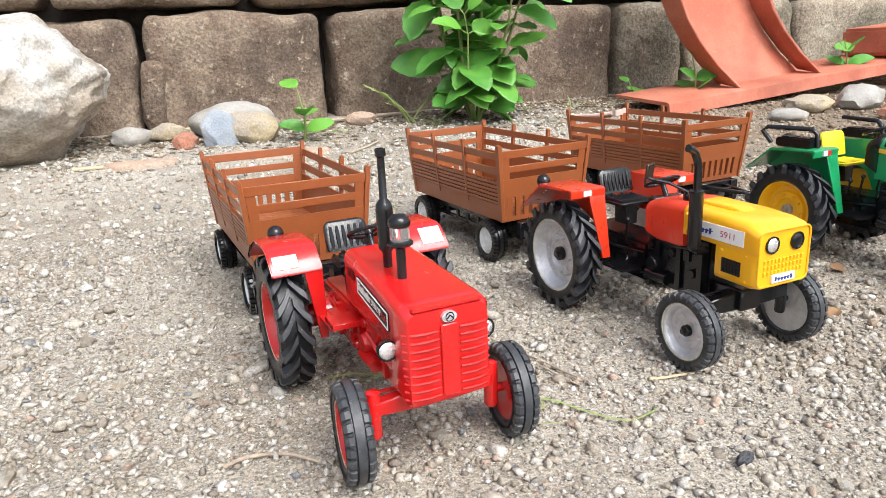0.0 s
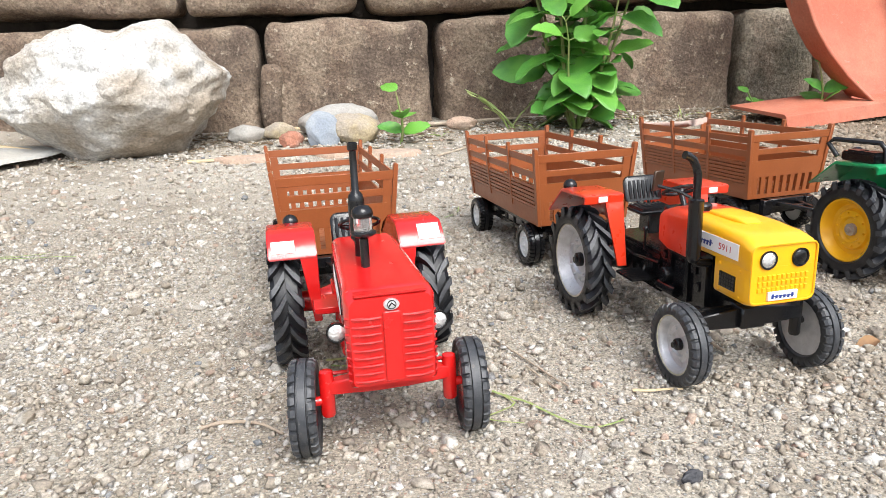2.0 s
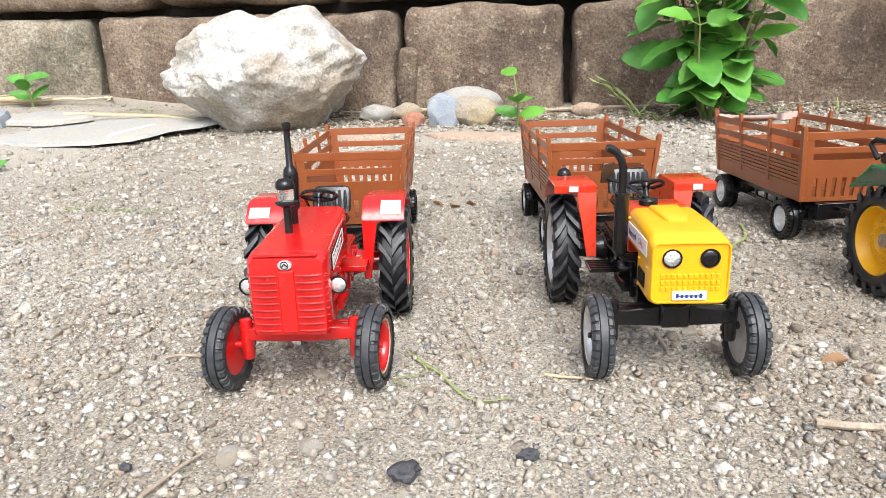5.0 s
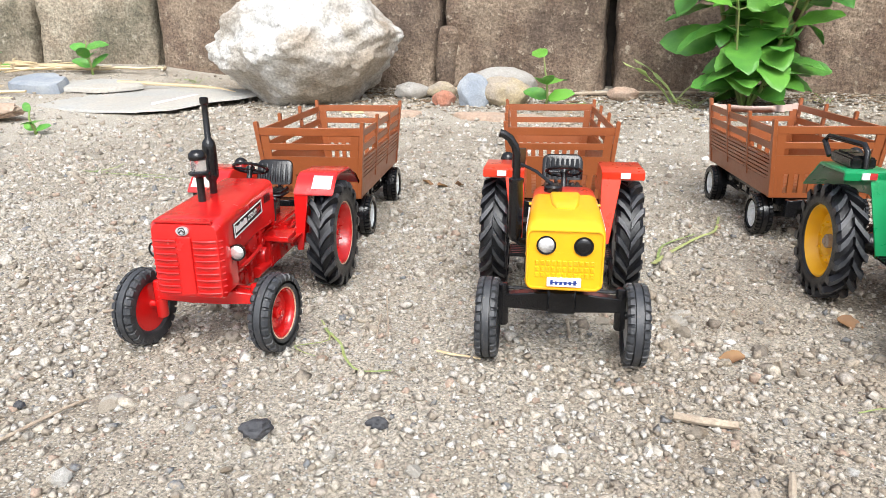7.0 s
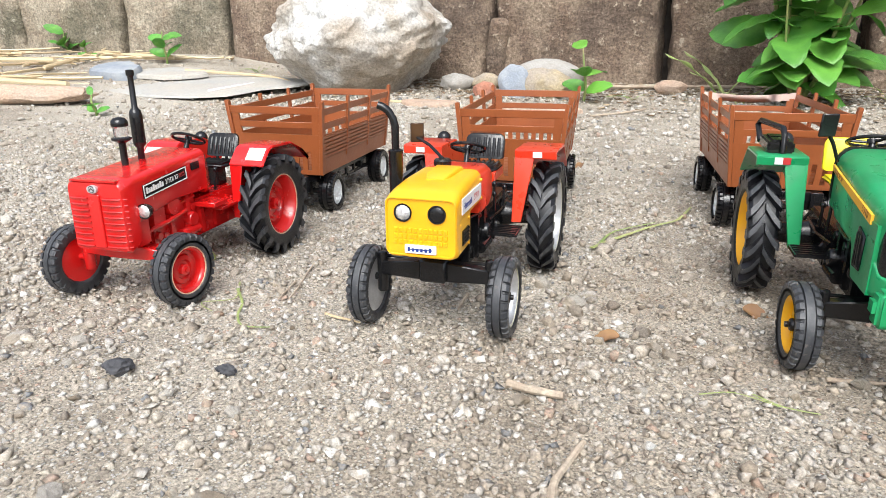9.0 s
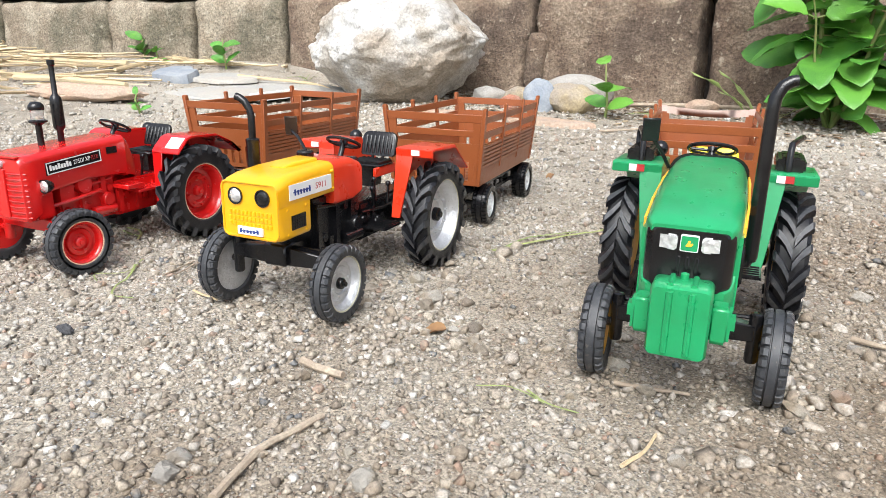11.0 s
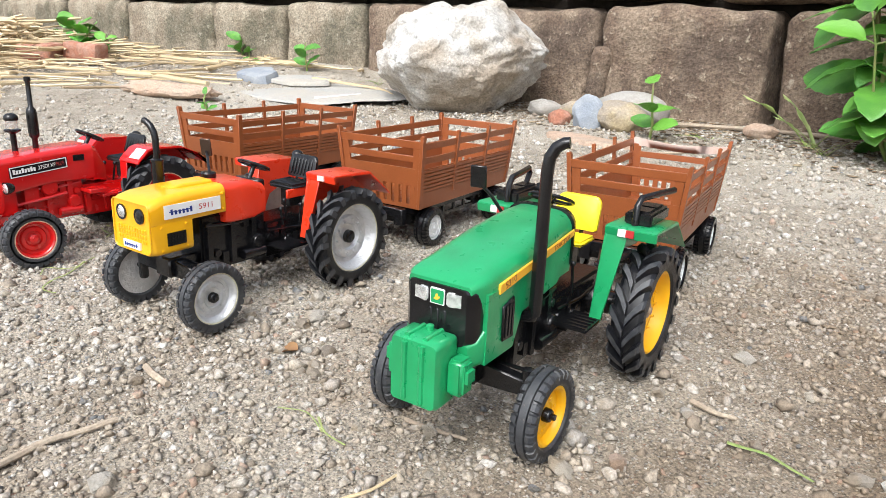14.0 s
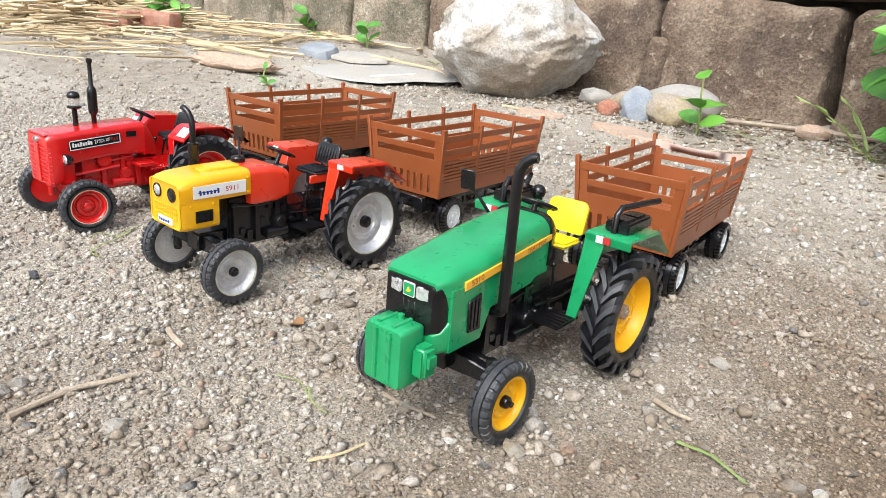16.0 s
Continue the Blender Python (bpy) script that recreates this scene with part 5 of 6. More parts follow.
# ---- rocks by the wall ----
def boulder(rx, ry, rz, seed, cuts=14, rough=0.05, subdiv=4, flat=0.12, taper=0.0):
    """A worn rock: a ball cut by planes, then roughened; sits with its low side at z = 0."""
    rnd = random.Random(seed)
    bm = B()
    bmesh.ops.create_icosphere(bm, subdivisions=subdiv, radius=1)
    planes = []
    for k in range(cuts):
        n = Vector((rnd.gauss(0, 1), rnd.gauss(0, 1), rnd.gauss(0, 0.8))).normalized()
        planes.append((n, rnd.uniform(0.74, 0.95)))
    for v in bm.verts:
        p = v.co.copy()
        for n, d in planes:
            e = p.dot(n) - d
            if e > 0:
                p -= n * e * 0.85
        q = v.co * 2.0 + Vector((seed, seed * 2, 0))
        p += v.co * (rough * 1.5 * noise.noise(q) + rough * 0.7 * noise.noise(q * 3.3) + rough * 0.26 * noise.noise(q * 8) + rough * 0.12 * noise.noise(q * 20))
        k = 1 - taper * max(-0.05 - p.z, 0)
        v.co = Vector((p.x * rx * k, p.y * ry * k, max(p.z, -1 + flat) * rz))
    low = min(v.co.z for v in bm.verts)
    for v in bm.verts:
        v.co.z -= low
    return bm


def put_rock(name, x, y, rx, ry, rz, turn, mat, label, seed, sink=0.15, tilt=0, cuts=12, rough=0.07, subdiv=3, group="rocks by the wall"):
    return lone(name, boulder(rx, ry, rz, seed, cuts, rough, subdiv), mat, label, "rock", group, pose(x, y, land(x, y) - sink * rz, tilt, 0, turn))


def build_boulder():
    bm = boulder(0.188, 0.17, 0.128, 11, 9, 0.075, 6, 0.12, 0.34)
    for v in bm.verts:
        u, h = v.co.x / 0.188, v.co.z / 0.235
        if h > 0.45:
            k = (h - 0.45) / 0.55
            v.co.z += k * 0.235 * (0.07 * math.exp(-((u - 0.42) / 0.24) ** 2) + 0.02 * math.exp(-((u + 0.36) / 0.22) ** 2) - 0.07 * math.exp(-((u + 0.02) / 0.15) ** 2) - 0.10 * max(u - 0.66, 0))
        # pits and ledges
        n = noise.noise(v.co * 24) + 0.6 * noise.noise(v.co * 55)
        v.co *= 1 + 0.016 * n - 0.03 * max(0, noise.noise(v.co * 13 + Vector((3, 1, 7))) - 0.25)
    return lone("boulder", bm, BOULDER, "large whitish weathered boulder in front of the wall", "rock", "rocks by the wall", Matrix.Translation((-0.715, 1.075, land(-0.715, 1.075) - 0.022)) @ pose(0, 0, 0, 0, 0, 30) @ Matrix.Diagonal((1.05, 1.05, 0.96, 1)))


build_boulder()
put_rock("rock", -0.389, 1.263, 0.076, 0.0519, 0.0358, 18, OVALSTONE, "smooth pale grey oval stone at the wall foot", 21, 0.2, 0, 5, 0.04, 4)
put_rock("rock", -0.333, 1.184, 0.0474, 0.0392, 0.0328, 10, TANSTONE, "tan stone with a yellow stain", 22, 0.2, 0, 12, 0.07, 4)
put_rock("rock", -0.372, 1.138, 0.0311, 0.0128, 0.0366, 28, BLUESTONE, "upright blue-grey flat stone", 23, 0.25, -12, 8, 0.05, 4)
put_rock("rock", -0.429, 1.125, 0.0237, 0.0164, 0.0164, 50, BRICK, "broken lump of red brick", 24, 0.2, 15, 12, 0.1)
put_rock("rock", -0.49, 1.211, 0.0357, 0.025, 0.017, 5, TANSTONE, "pale tan stone on the soil", 25, 0.0, 8, 12, 0.08)
put_rock("rock", -0.538, 1.179, 0.0357, 0.0268, 0.0196, 40, OVALSTONE, "grey stone beside the boulder", 26, 0.2, 0, 12, 0.09)
put_rock("rock", -0.163, 1.341, 0.0306, 0.0234, 0.0144, 0, CLAY, "pinkish brick fragment at the wall foot", 27, 0.2, 0, 10, 0.1)


# ---- slabs, bricks, clay and litter on the left ----
def slab(rx, ry, h, seed, n=22):
    """Flat stone with an irregular rim."""
    rnd = random.Random(seed)
    bm = B()
    rad = [1 + 0.22 * noise.noise((math.cos(2 * math.pi * k / n) * 1.3 + seed, math.sin(2 * math.pi * k / n) * 1.3, 0)) + rnd.uniform(-0.05, 0.05) for k in range(n)]
    rings = []
    for f, z in ((1.02, -0.6 * h), (1.0, 0.5 * h), (0.95, 0.95 * h), (0.6, h * 1.05), (0.25, h)):
        rings.append([(rx * f * rad[k] * math.cos(2 * math.pi * k / n), ry * f * rad[k] * math.sin(2 * math.pi * k / n), z + 0.12 * h * noise.noise((k * 0.7, f * 5, seed))) for k in range(n)])
    loft(bm, rings)
    return bm


lone("flat_stone", slab(0.2416, 0.1431, 0.0036, 5), SLATE, "large flat grey slate lying in the soil", "stone", "", pose(-0.996, 0.84, land(-0.996, 0.84) + 0.001, 4, 0, 25))
lone("flat_stone", slab(0.0854, 0.0512, 0.006, 8), SLATE, "grey slate flake lying in the soil", "stone", "", pose(-1.091, 0.86, land(-1.091, 0.86) + 0.006, 6, 0, 40))
lone("flat_stone", slab(0.0654, 0.0436, 0.0122, 9), BLUESTONE, "dark slate flake leaning on litter", "stone", "", pose(-1.172, 0.783, land(-1.172, 0.783) + 0.008, 12, 4, 10))
lone("clay_lump", boulder(0.13, 0.04, 0.02, 31, 8, 0.12, 4), CLAY, "long pinkish lump of dried clay", "clay lump", "", pose(-1.035, 0.549, land(-1.035, 0.549) - 0.006, 0, 0, 36))
lone("flat_stone", slab(0.0511, 0.026, 0.0065, 12), CLAY, "thin pinkish tile shard in the soil", "stone", "", pose(-0.443, 0.983, land(-0.443, 0.983) + 0.001, 0, 0, 20))
lone("flat_stone", slab(0.0798, 0.0329, 0.0056, 13), CLAY, "thin pale pink tile shard in the soil", "stone", "", pose(-0.264, 1.039, land(-0.264, 1.039) + 0.001, 0, 0, 5))
for x, y, turn, tilt, seed in ((-1.85, 0.34, 40, 6, 41), (-1.77, 0.455, 36, 3, 42)):
    lone("brick", rough_block(0.128, 0.06, 0.056, seed, 6, 0.006, 0.012), BRICK, "loose worn red brick among dry straw", "brick", "loose bricks", pose(x, y, land(x, y) + 0.036, tilt, 0, turn))


def strand(bm, p, q, r, bend, seed, seg=5, n=6):
    rnd = random.Random(seed)
    p, q = Vector(p), Vector(q)
    side = (q - p).cross(Vector((0, 0, 1))).normalized() * bend
    pts = [p.lerp(q, k / (n - 1)) + side * math.sin(math.pi * k / (n - 1)) + Vector((0, 0, rnd.uniform(0, r))) for k in range(n)]
    tube(bm, pts, [r * (0.7 + 0.3 * math.sin(math.pi * k / (n - 1))) for k in range(n)], seg)


def straw_litter():
    rnd = random.Random(77)
    bm = B()
    for k in range(260):
        x = -1.08 - 1.3 * rnd.random() ** 0.8
        y = rnd.uniform(0.12, 1.12)
        d = (x - WALL_AT.x) * OUT.x + (y - WALL_AT.y) * OUT.y
        if d < 0.05 or (x > -1.33 and rnd.random() < 0.5):
            continue
        a = radians(rnd.gauss(25, 55))
        ln = rnd.uniform(0.04, 0.17)
        z = land(x, y) + rnd.uniform(0.002, 0.012 if x > -1.5 else 0.022)
        dx, dy = math.cos(a) * ln, math.sin(a) * ln
        strand(bm, (x - dx, y - dy, z + rnd.uniform(-0.004, 0.01)), (x + dx, y + dy, z + rnd.uniform(-0.004, 0.01)), rnd.uniform(0.0012, 0.0042), rnd.uniform(-0.03, 0.03), k)
    for k in range(420):
        x, y = rnd.gauss(-2.099, 0.17), rnd.gauss(0.210, 0.15)
        a = rnd.uniform(0, math.pi)
        ln = rnd.uniform(0.04, 0.13)
        z = land(x, y) + rnd.uniform(0.0, 0.13) * math.exp(-((x + 2.099) ** 2 + (y - 0.210) ** 2) * 9)
        strand(bm, (x - math.cos(a) * ln, y - math.sin(a) * ln, z), (x + math.cos(a) * ln, y + math.sin(a) * ln, z + rnd.uniform(-0.01, 0.03)), rnd.uniform(0.003, 0.006), rnd.uniform(-0.07, 0.07), k + 900)
    return lone("straw_litter", bm, STRAW, "dry yellow straw scattered along the wall foot", "straw", kind="stuff")


straw_litter()


def stick(name, pts, r, mat, label, category, lift=0.0015, taper=0.6, group=""):
    """A twig, straw or stem lying on the soil along points of the plan."""
    r *= 0.75
    n = len(pts)
    fine = []
    for i in range(n - 1):
        a, b = Vector(pts[i]), Vector(pts[i + 1])
        pa = Vector(pts[max(i - 1, 0)])
        pb = Vector(pts[min(i + 2, n - 1)])
        for k in range(4):
            t = k / 4
            fine.append(0.5 * ((2 * a) + (b - pa) * t + (2 * pa - 5 * a + 4 * b - pb) * t * t + (3 * a - pa - 3 * b + pb) * t ** 3))
    fine.append(Vector(pts[-1]))
    c = fine[0]
    bm = B()
    m = len(fine)
    tube(bm, [(p.x - c.x, p.y - c.y, (land(p.x, p.y) + lift + r * 0.6) - land(c.x, c.y)) for p in fine], [r * (1 - (1 - taper) * k / (m - 1)) * (1 + 0.15 * noise.noise((k * 0.9, r * 900, 0))) for k in range(m)], 7)
    if mat is GRASS:
        # blades are flat: squash each cross-section
        bm.verts.ensure_lookup_table()
        for k in range(m):
            ring_v = [bm.verts[7 * k + i] for i in range(7)]
            zc = sum(v.co.z for v in ring_v) / 7
            for v in ring_v:
                v.co.z = zc + (v.co.z - zc) * 0.3
    return lone(name, bm, mat, label, category, group, Matrix.Translation((c.x, c.y, land(c.x, c.y))))


stick("twig", [(-0.099, 0.243), (-0.089, 0.250), (-0.074, 0.251), (-0.058, 0.244)], 0.0013, TWIG, "pale bent dry twig lying on gravel", "twig")
stick("twig", [(0.044, 0.329), (0.053, 0.315), (0.062, 0.302)], 0.0008, TWIG, "thin dry twig lying on gravel", "twig")
stick("straw", [(0.098, 0.307), (0.110, 0.309), (0.122, 0.311)], 0.0011, STRAW, "short yellow straw lying on gravel", "straw")
stick("twig", [(0.140, 0.379), (0.150, 0.359)], 0.0016, TWIG, "flat pale wood chip lying on gravel", "twig")
stick("twig", [(-0.006, 0.128), (-0.008, 0.155), (-0.009, 0.180)], 0.0013, TWIG, "long pale twig lying on gravel", "twig")
stick("twig", [(0.022, 0.363), (0.045, 0.334), (0.067, 0.306)], 0.0009, TWIG, "thin pale stalk lying on gravel", "twig")
stick("twig", [(0.290, 0.236), (0.275, 0.259), (0.271, 0.275), (0.269, 0.290)], 0.0022, TWIG, "bent brown twig lying on gravel", "twig", taper=0.8)
stick("twig", [(0.220, 0.309), (0.232, 0.311), (0.245, 0.315)], 0.0026, TWIG, "flat pale splinter lying on gravel", "twig", taper=0.9)
stick("straw", [(0.364, 0.353), (0.364, 0.367), (0.360, 0.382)], 0.0012, STRAW, "pale straw lying on gravel", "straw")
stick("twig", [(0.374, 0.537), (0.386, 0.538), (0.397, 0.541)], 0.0021, TWIG, "short grey twig lying on gravel", "twig")
stick("twig", [(0.325, 0.403), (0.340, 0.411), (0.352, 0.419)], 0.0015, TWIG, "short dry twig near a green tractor", "twig")
stick("twig", [(0.407, 0.521), (0.422, 0.529), (0.443, 0.528)], 0.0017, GRASS, "withered grey-green leaf strip on gravel", "leaf")
stick("cut_grass", [(0.030, 0.296), (0.050, 0.286), (0.064, 0.274), (0.078, 0.268), (0.092, 0.275)], 0.0012, GRASS, "yellow-green bent grass stem on gravel", "grass")
stick("cut_grass", [(-0.067, 0.322), (-0.050, 0.326), (-0.029, 0.317)], 0.0018, GRASS, "torn green grass tuft under a red tractor", "grass")
stick("cut_grass", [(-0.062, 0.317), (-0.045, 0.320), (-0.034, 0.323)], 0.0012, GRASS, "torn green grass blade under a red tractor", "grass")
stick("cut_grass", [(0.020, 0.304), (0.042, 0.286), (0.030, 0.272), (0.048, 0.268)], 0.0008, GRASS, "thin curled grass blade on gravel", "grass")
stick("cut_grass", [(0.153, 0.500), (0.156, 0.530), (0.165, 0.575), (0.172, 0.600), (0.166, 0.640)], 0.0024, GRASS, "broad green grass blade lying on gravel", "grass")
stick("cut_grass", [(0.153, 0.510), (0.147, 0.545), (0.160, 0.585)], 0.0016, GRASS, "yellow-green grass blade lying on gravel", "grass")
stick("cut_grass", [(-0.492, 0.463), (-0.444, 0.475), (-0.362, 0.494)], 0.00158, GRASS, "torn grass blade lying on pale soil", "grass")
stick("cut_grass", [(-0.479, 0.463), (-0.474, 0.487), (-0.488, 0.514)], 0.00157, GRASS, "torn grass blade lying on pale soil", "grass")
stick("cut_grass", [(-0.452, 0.493), (-0.43, 0.485), (-0.394, 0.501)], 0.00138, GRASS, "torn grass blade lying on pale soil", "grass")
stick("cut_grass", [(0.287, 0.356), (0.298, 0.366), (0.317, 0.366)], 0.0007, GRASS, "thin green grass blade on gravel", "grass")
stick("cut_grass", [(0.305, 0.369), (0.318, 0.367), (0.331, 0.371)], 0.0009, GRASS, "thin green grass blade on gravel", "grass")
stick("cut_grass", [(-0.064, 0.655), (-0.055, 0.675), (-0.058, 0.70)], 0.0012, GRASS, "green grass sprig beside a trailer", "grass")
stick("twig", [(-0.54, 1.247), (-0.495, 1.274), (-0.431, 1.332)], 0.00529, STRAW, "pale split cane lying at the wall foot", "twig", 0.006)
stick("twig", [(-0.313, 1.285), (-0.191, 1.375), (-0.055, 1.448)], 0.00535, TWIG, "long pale stick along the wall foot", "twig", 0.004, 0.8)
stick("twig", [(-0.147, 1.023), (-0.125, 1.074), (-0.11, 1.131)], 0.00283, TWIG, "dry stick half sunk in soil", "twig")
stick("twig", [(-0.53, 0.958), (-0.495, 0.969), (-0.468, 0.989)], 0.0037, STRAW, "pale splinter of cane on the soil", "twig")
stick("twig", [(-1.996, 0.123), (-1.843, 0.222), (-1.705, 0.301)], 0.009, STRAW, "long flattened pale cane among dry straw", "twig", 0.012, 0.9)
stick("twig", [(-1.64, 0.14), (-1.549, 0.190), (-1.474, 0.259)], 0.0065, STRAW, "long flattened pale cane among dry straw", "twig", 0.012, 0.9)
stick("twig", [(-2.0, 0.145), (-1.992, 0.213), (-2.001, 0.26)], 0.0065, STRAW, "long flattened pale cane among dry straw", "twig", 0.012, 0.9)
stick("twig", [(-2.003, 0.312), (-1.989, 0.418), (-1.99, 0.545)], 0.0065, STRAW, "long flattened pale cane among dry straw", "twig", 0.012, 0.9)
stick("twig", [(-1.359, 0.488), (-1.203, 0.572), (-1.062, 0.636)], 0.009, STRAW, "long flattened pale cane among dry straw", "twig", 0.012, 0.9)
stick("twig", [(-1.907, 0.602), (-1.659, 0.668), (-1.427, 0.755)], 0.009, STRAW, "long flattened pale cane among dry straw", "twig", 0.012, 0.9)
stick("twig", [(-1.337, 0.697), (-1.411, 0.794), (-1.501, 0.872)], 0.0065, STRAW, "long flattened pale cane among dry straw", "twig", 0.012, 0.9)
stick("twig", [(-1.494, 0.879), (-1.347, 0.900), (-1.216, 0.942)], 0.0065, STRAW, "long flattened pale cane among dry straw", "twig", 0.012, 0.9)
stick("twig", [(-1.773, 0.486), (-1.869, 0.559), (-1.982, 0.613)], 0.0065, STRAW, "long flattened pale cane among dry straw", "twig", 0.012, 0.9)
stick("twig", [(-1.849, 0.214), (-1.635, 0.325), (-1.438, 0.455)], 0.0065, STRAW, "long flattened pale cane among dry straw", "twig", 0.012, 0.9)
stick("twig", [(-1.068, 0.886), (-0.915, 0.985), (-0.827, 0.981)], 0.00521, STRAW, "pale dry stalk on grey slate", "twig", 0.012)
stick("twig", [(-0.846, 0.806), (-0.856, 0.854), (-0.866, 0.921)], 0.004, WHITE, "white plastic strip on slate", "plastic strip", 0.012)

for x, y, rx, ry, rz, turn, seed in ((0.076, 0.203, 0.0072, 0.0052, 0.0045, 40, 51), (0.1155, 0.2345, 0.0052, 0.0025, 0.003, 30, 52), (-0.03, 0.16, 0.003, 0.0022, 0.002, 0, 53)):
    lone("coal_chip", boulder(rx, ry, rz, seed, 16, 0.16, 3), COAL, "black chip of coal lying on gravel", "stone", "black chips", pose(x, y, land(x, y), 0, 0, turn), smooth=False)


# ---- painted steel part against the wall ----
def build_iron():
    t = thing("plough_part", "red-oxide painted steel plough part lying by the wall", "plough part", at=Matrix.LocRotScale(Vector((0.446, 1.337, 0.016)), Euler((0, radians(-3.6), radians(27))), Vector((0.913,) * 3)))
    bm = B()
    # local x runs along the bar, y towards the wall
    loft(bm, [[(x, y + k * x, z) for y, z in ((0, 0), (0.004, 0.026), (0.010, 0.030), (0.17, 0.040), (0.17, 0.034), (0.012, 0.022), (0.008, -0.002))] for x, k in ((-0.02, 0.0), (0.1, 0.0), (0.5, 0.0), (1.1, 0.0))])
    bar = part("base_bar", bm, IRON, t, scale=1)

    def arc(x, shift):
        out = []
        for k in range(9):
            u = k / 8
            out.append((x - 0.01 + 0.085 * (1 - min(u * 1.7, 1)) ** 2 - 0.03 * u, 0.12 - 0.06 * (1 - min(u * 1.7, 1)) ** 2 + shift * u, 0.03 + 0.42 * u))
        return out

    for x0, name in ((0.13, "rib"), (0.40, "rib")):
        bm = B()
        pts = arc(x0, 0.05)
        loft(bm, [[(x - 0.005, y - 0.045, z), (x + 0.005, y - 0.045, z), (x + 0.005, y + 0.02, z + 0.01), (x - 0.005, y + 0.02, z + 0.01)] for x, y, z in pts])
        part(name, soften(bm, 0.002, 1), IRON, t, scale=1)
    bm = B()
    a, b = arc(0.135, 0.05), arc(0.395, 0.05)
    rows = []
    for off in (0.0, 0.006):
        rows.append([[(p[0] + (q[0] - p[0]) * u, p[1] + off + 0.012, p[2]) for u in (0, 0.5, 1)] for p, q in zip(a, b)])
    loft(bm, [[*rows[0][k], *rows[1][k][::-1]] for k in range(len(a))])
    part("curved_plate", bm, IRON, t, scale=1)
    bm = B()
    box(bm, 0.75, 1.3, 0.02, 0.16, 0.04, 0.11)
    part("end_plate", soften(bm, 0.008, 2), IRON, t, scale=1)
    return t


build_iron()
for x, y, rx, ry, rz, turn, seed, mat_ in ((0.681, 1.317, 0.0545, 0.0363, 0.02, 20, 61, TANSTONE), (0.801, 1.353, 0.0626, 0.0403, 0.0268, 40, 62, OVALSTONE), (0.902, 1.286, 0.0449, 0.0314, 0.0234, 0, 63, BLUESTONE), (0.971, 1.353, 0.0706, 0.0441, 0.0309, 60, 64, TANSTONE), (0.788, 1.204, 0.0414, 0.0276, 0.0166, 10, 65, BRICK), (1.059, 1.226, 0.0536, 0.0357, 0.0268, 30, 66, OVALSTONE), (0.597, 1.215, 0.0325, 0.0232, 0.013, 0, 67, OVALSTONE)):
    put_rock("rock", x, y, rx, ry, rz, turn, mat_, "broken stone on the soil near rusty steel", seed, 0.2, 0, 12, 0.1)


# ---- plants ----
def leaf_mesh(name, length, width, bend, cup, seed, mat):
    """One ovate leaf along +x with a midrib crease, slightly thick."""
    bm = B()
    n, m = 13, 5
    top = []
    for i in range(n):
        u = i / (n - 1)
        w = width / 2 * (math.sin(math.pi * u ** 0.85) ** 0.62) * (1 + 0.05 * math.sin(i * 2.6 + seed)) + 0.0006
        row = []
        for j in range(m):
            v = -1 + 2 * j / (m - 1)
            ripple = 0.07 * length * noise.noise((u * 5 + seed, v * 2, 0))
            row.append(Vector((u * length, v * w, -bend * length * u * u + cup * abs(v) ** 1.3 * w + ripple * abs(v))))
        top.append(row)
    th = 0.0005
    va = [[bm.verts.new(p) for p in r] for r in top]
    vb = [[bm.verts.new(p - Vector((0, 0, th))) for p in r] for r in top]
    for i in range(n - 1):
        for j in range(m - 1):
            bm.faces.new((va[i][j], va[i + 1][j], va[i + 1][j + 1], va[i][j + 1]))
            bm.faces.new((vb[i][j], vb[i][j + 1], vb[i + 1][j + 1], vb[i + 1][j]))
        for j, fl in ((0, 1), (m - 1, -1)):
            f = (va[i][j], vb[i][j], vb[i + 1][j], va[i + 1][j])
            bm.faces.new(f if fl > 0 else f[::-1])
    for i in (0, n - 1):
        for j in range(m - 1):
            bm.faces.new((va[i][j], va[i][j + 1], vb[i][j + 1], vb[i][j]))
    return to_mesh(name, bm, mat, 1, sharp=80)


LEAVES = [leaf_mesh("leaf", 0.10, 0.060, b_, c_, k, LEAF) for k, (b_, c_) in enumerate(((0.14, 0.12), (0.34, 0.2), (0.48, 0.15), (0.24, 0.34)))]
BLADES = [leaf_mesh("blade", 0.16, 0.008, b_, 0.3, k + 9, GRASS) for k, b_ in enumerate((0.3, 0.6, 0.9))]


def leaf_at(parent, mesh, p, out, up, size):
    """Hang a leaf at p pointing along out."""
    x = Vector(out).normalized()
    y = Vector(up).cross(x).normalized()
    z = x.cross(y)
    m = Matrix((x, y, z)).transposed().to_4x4()
    ob = new("leaf" if mesh in LEAVES else "blade", mesh)
    ob.parent = parent
    ob.matrix_basis = Matrix.Translation(p) @ m @ Matrix.Diagonal((size, size, size, 1))
    return ob


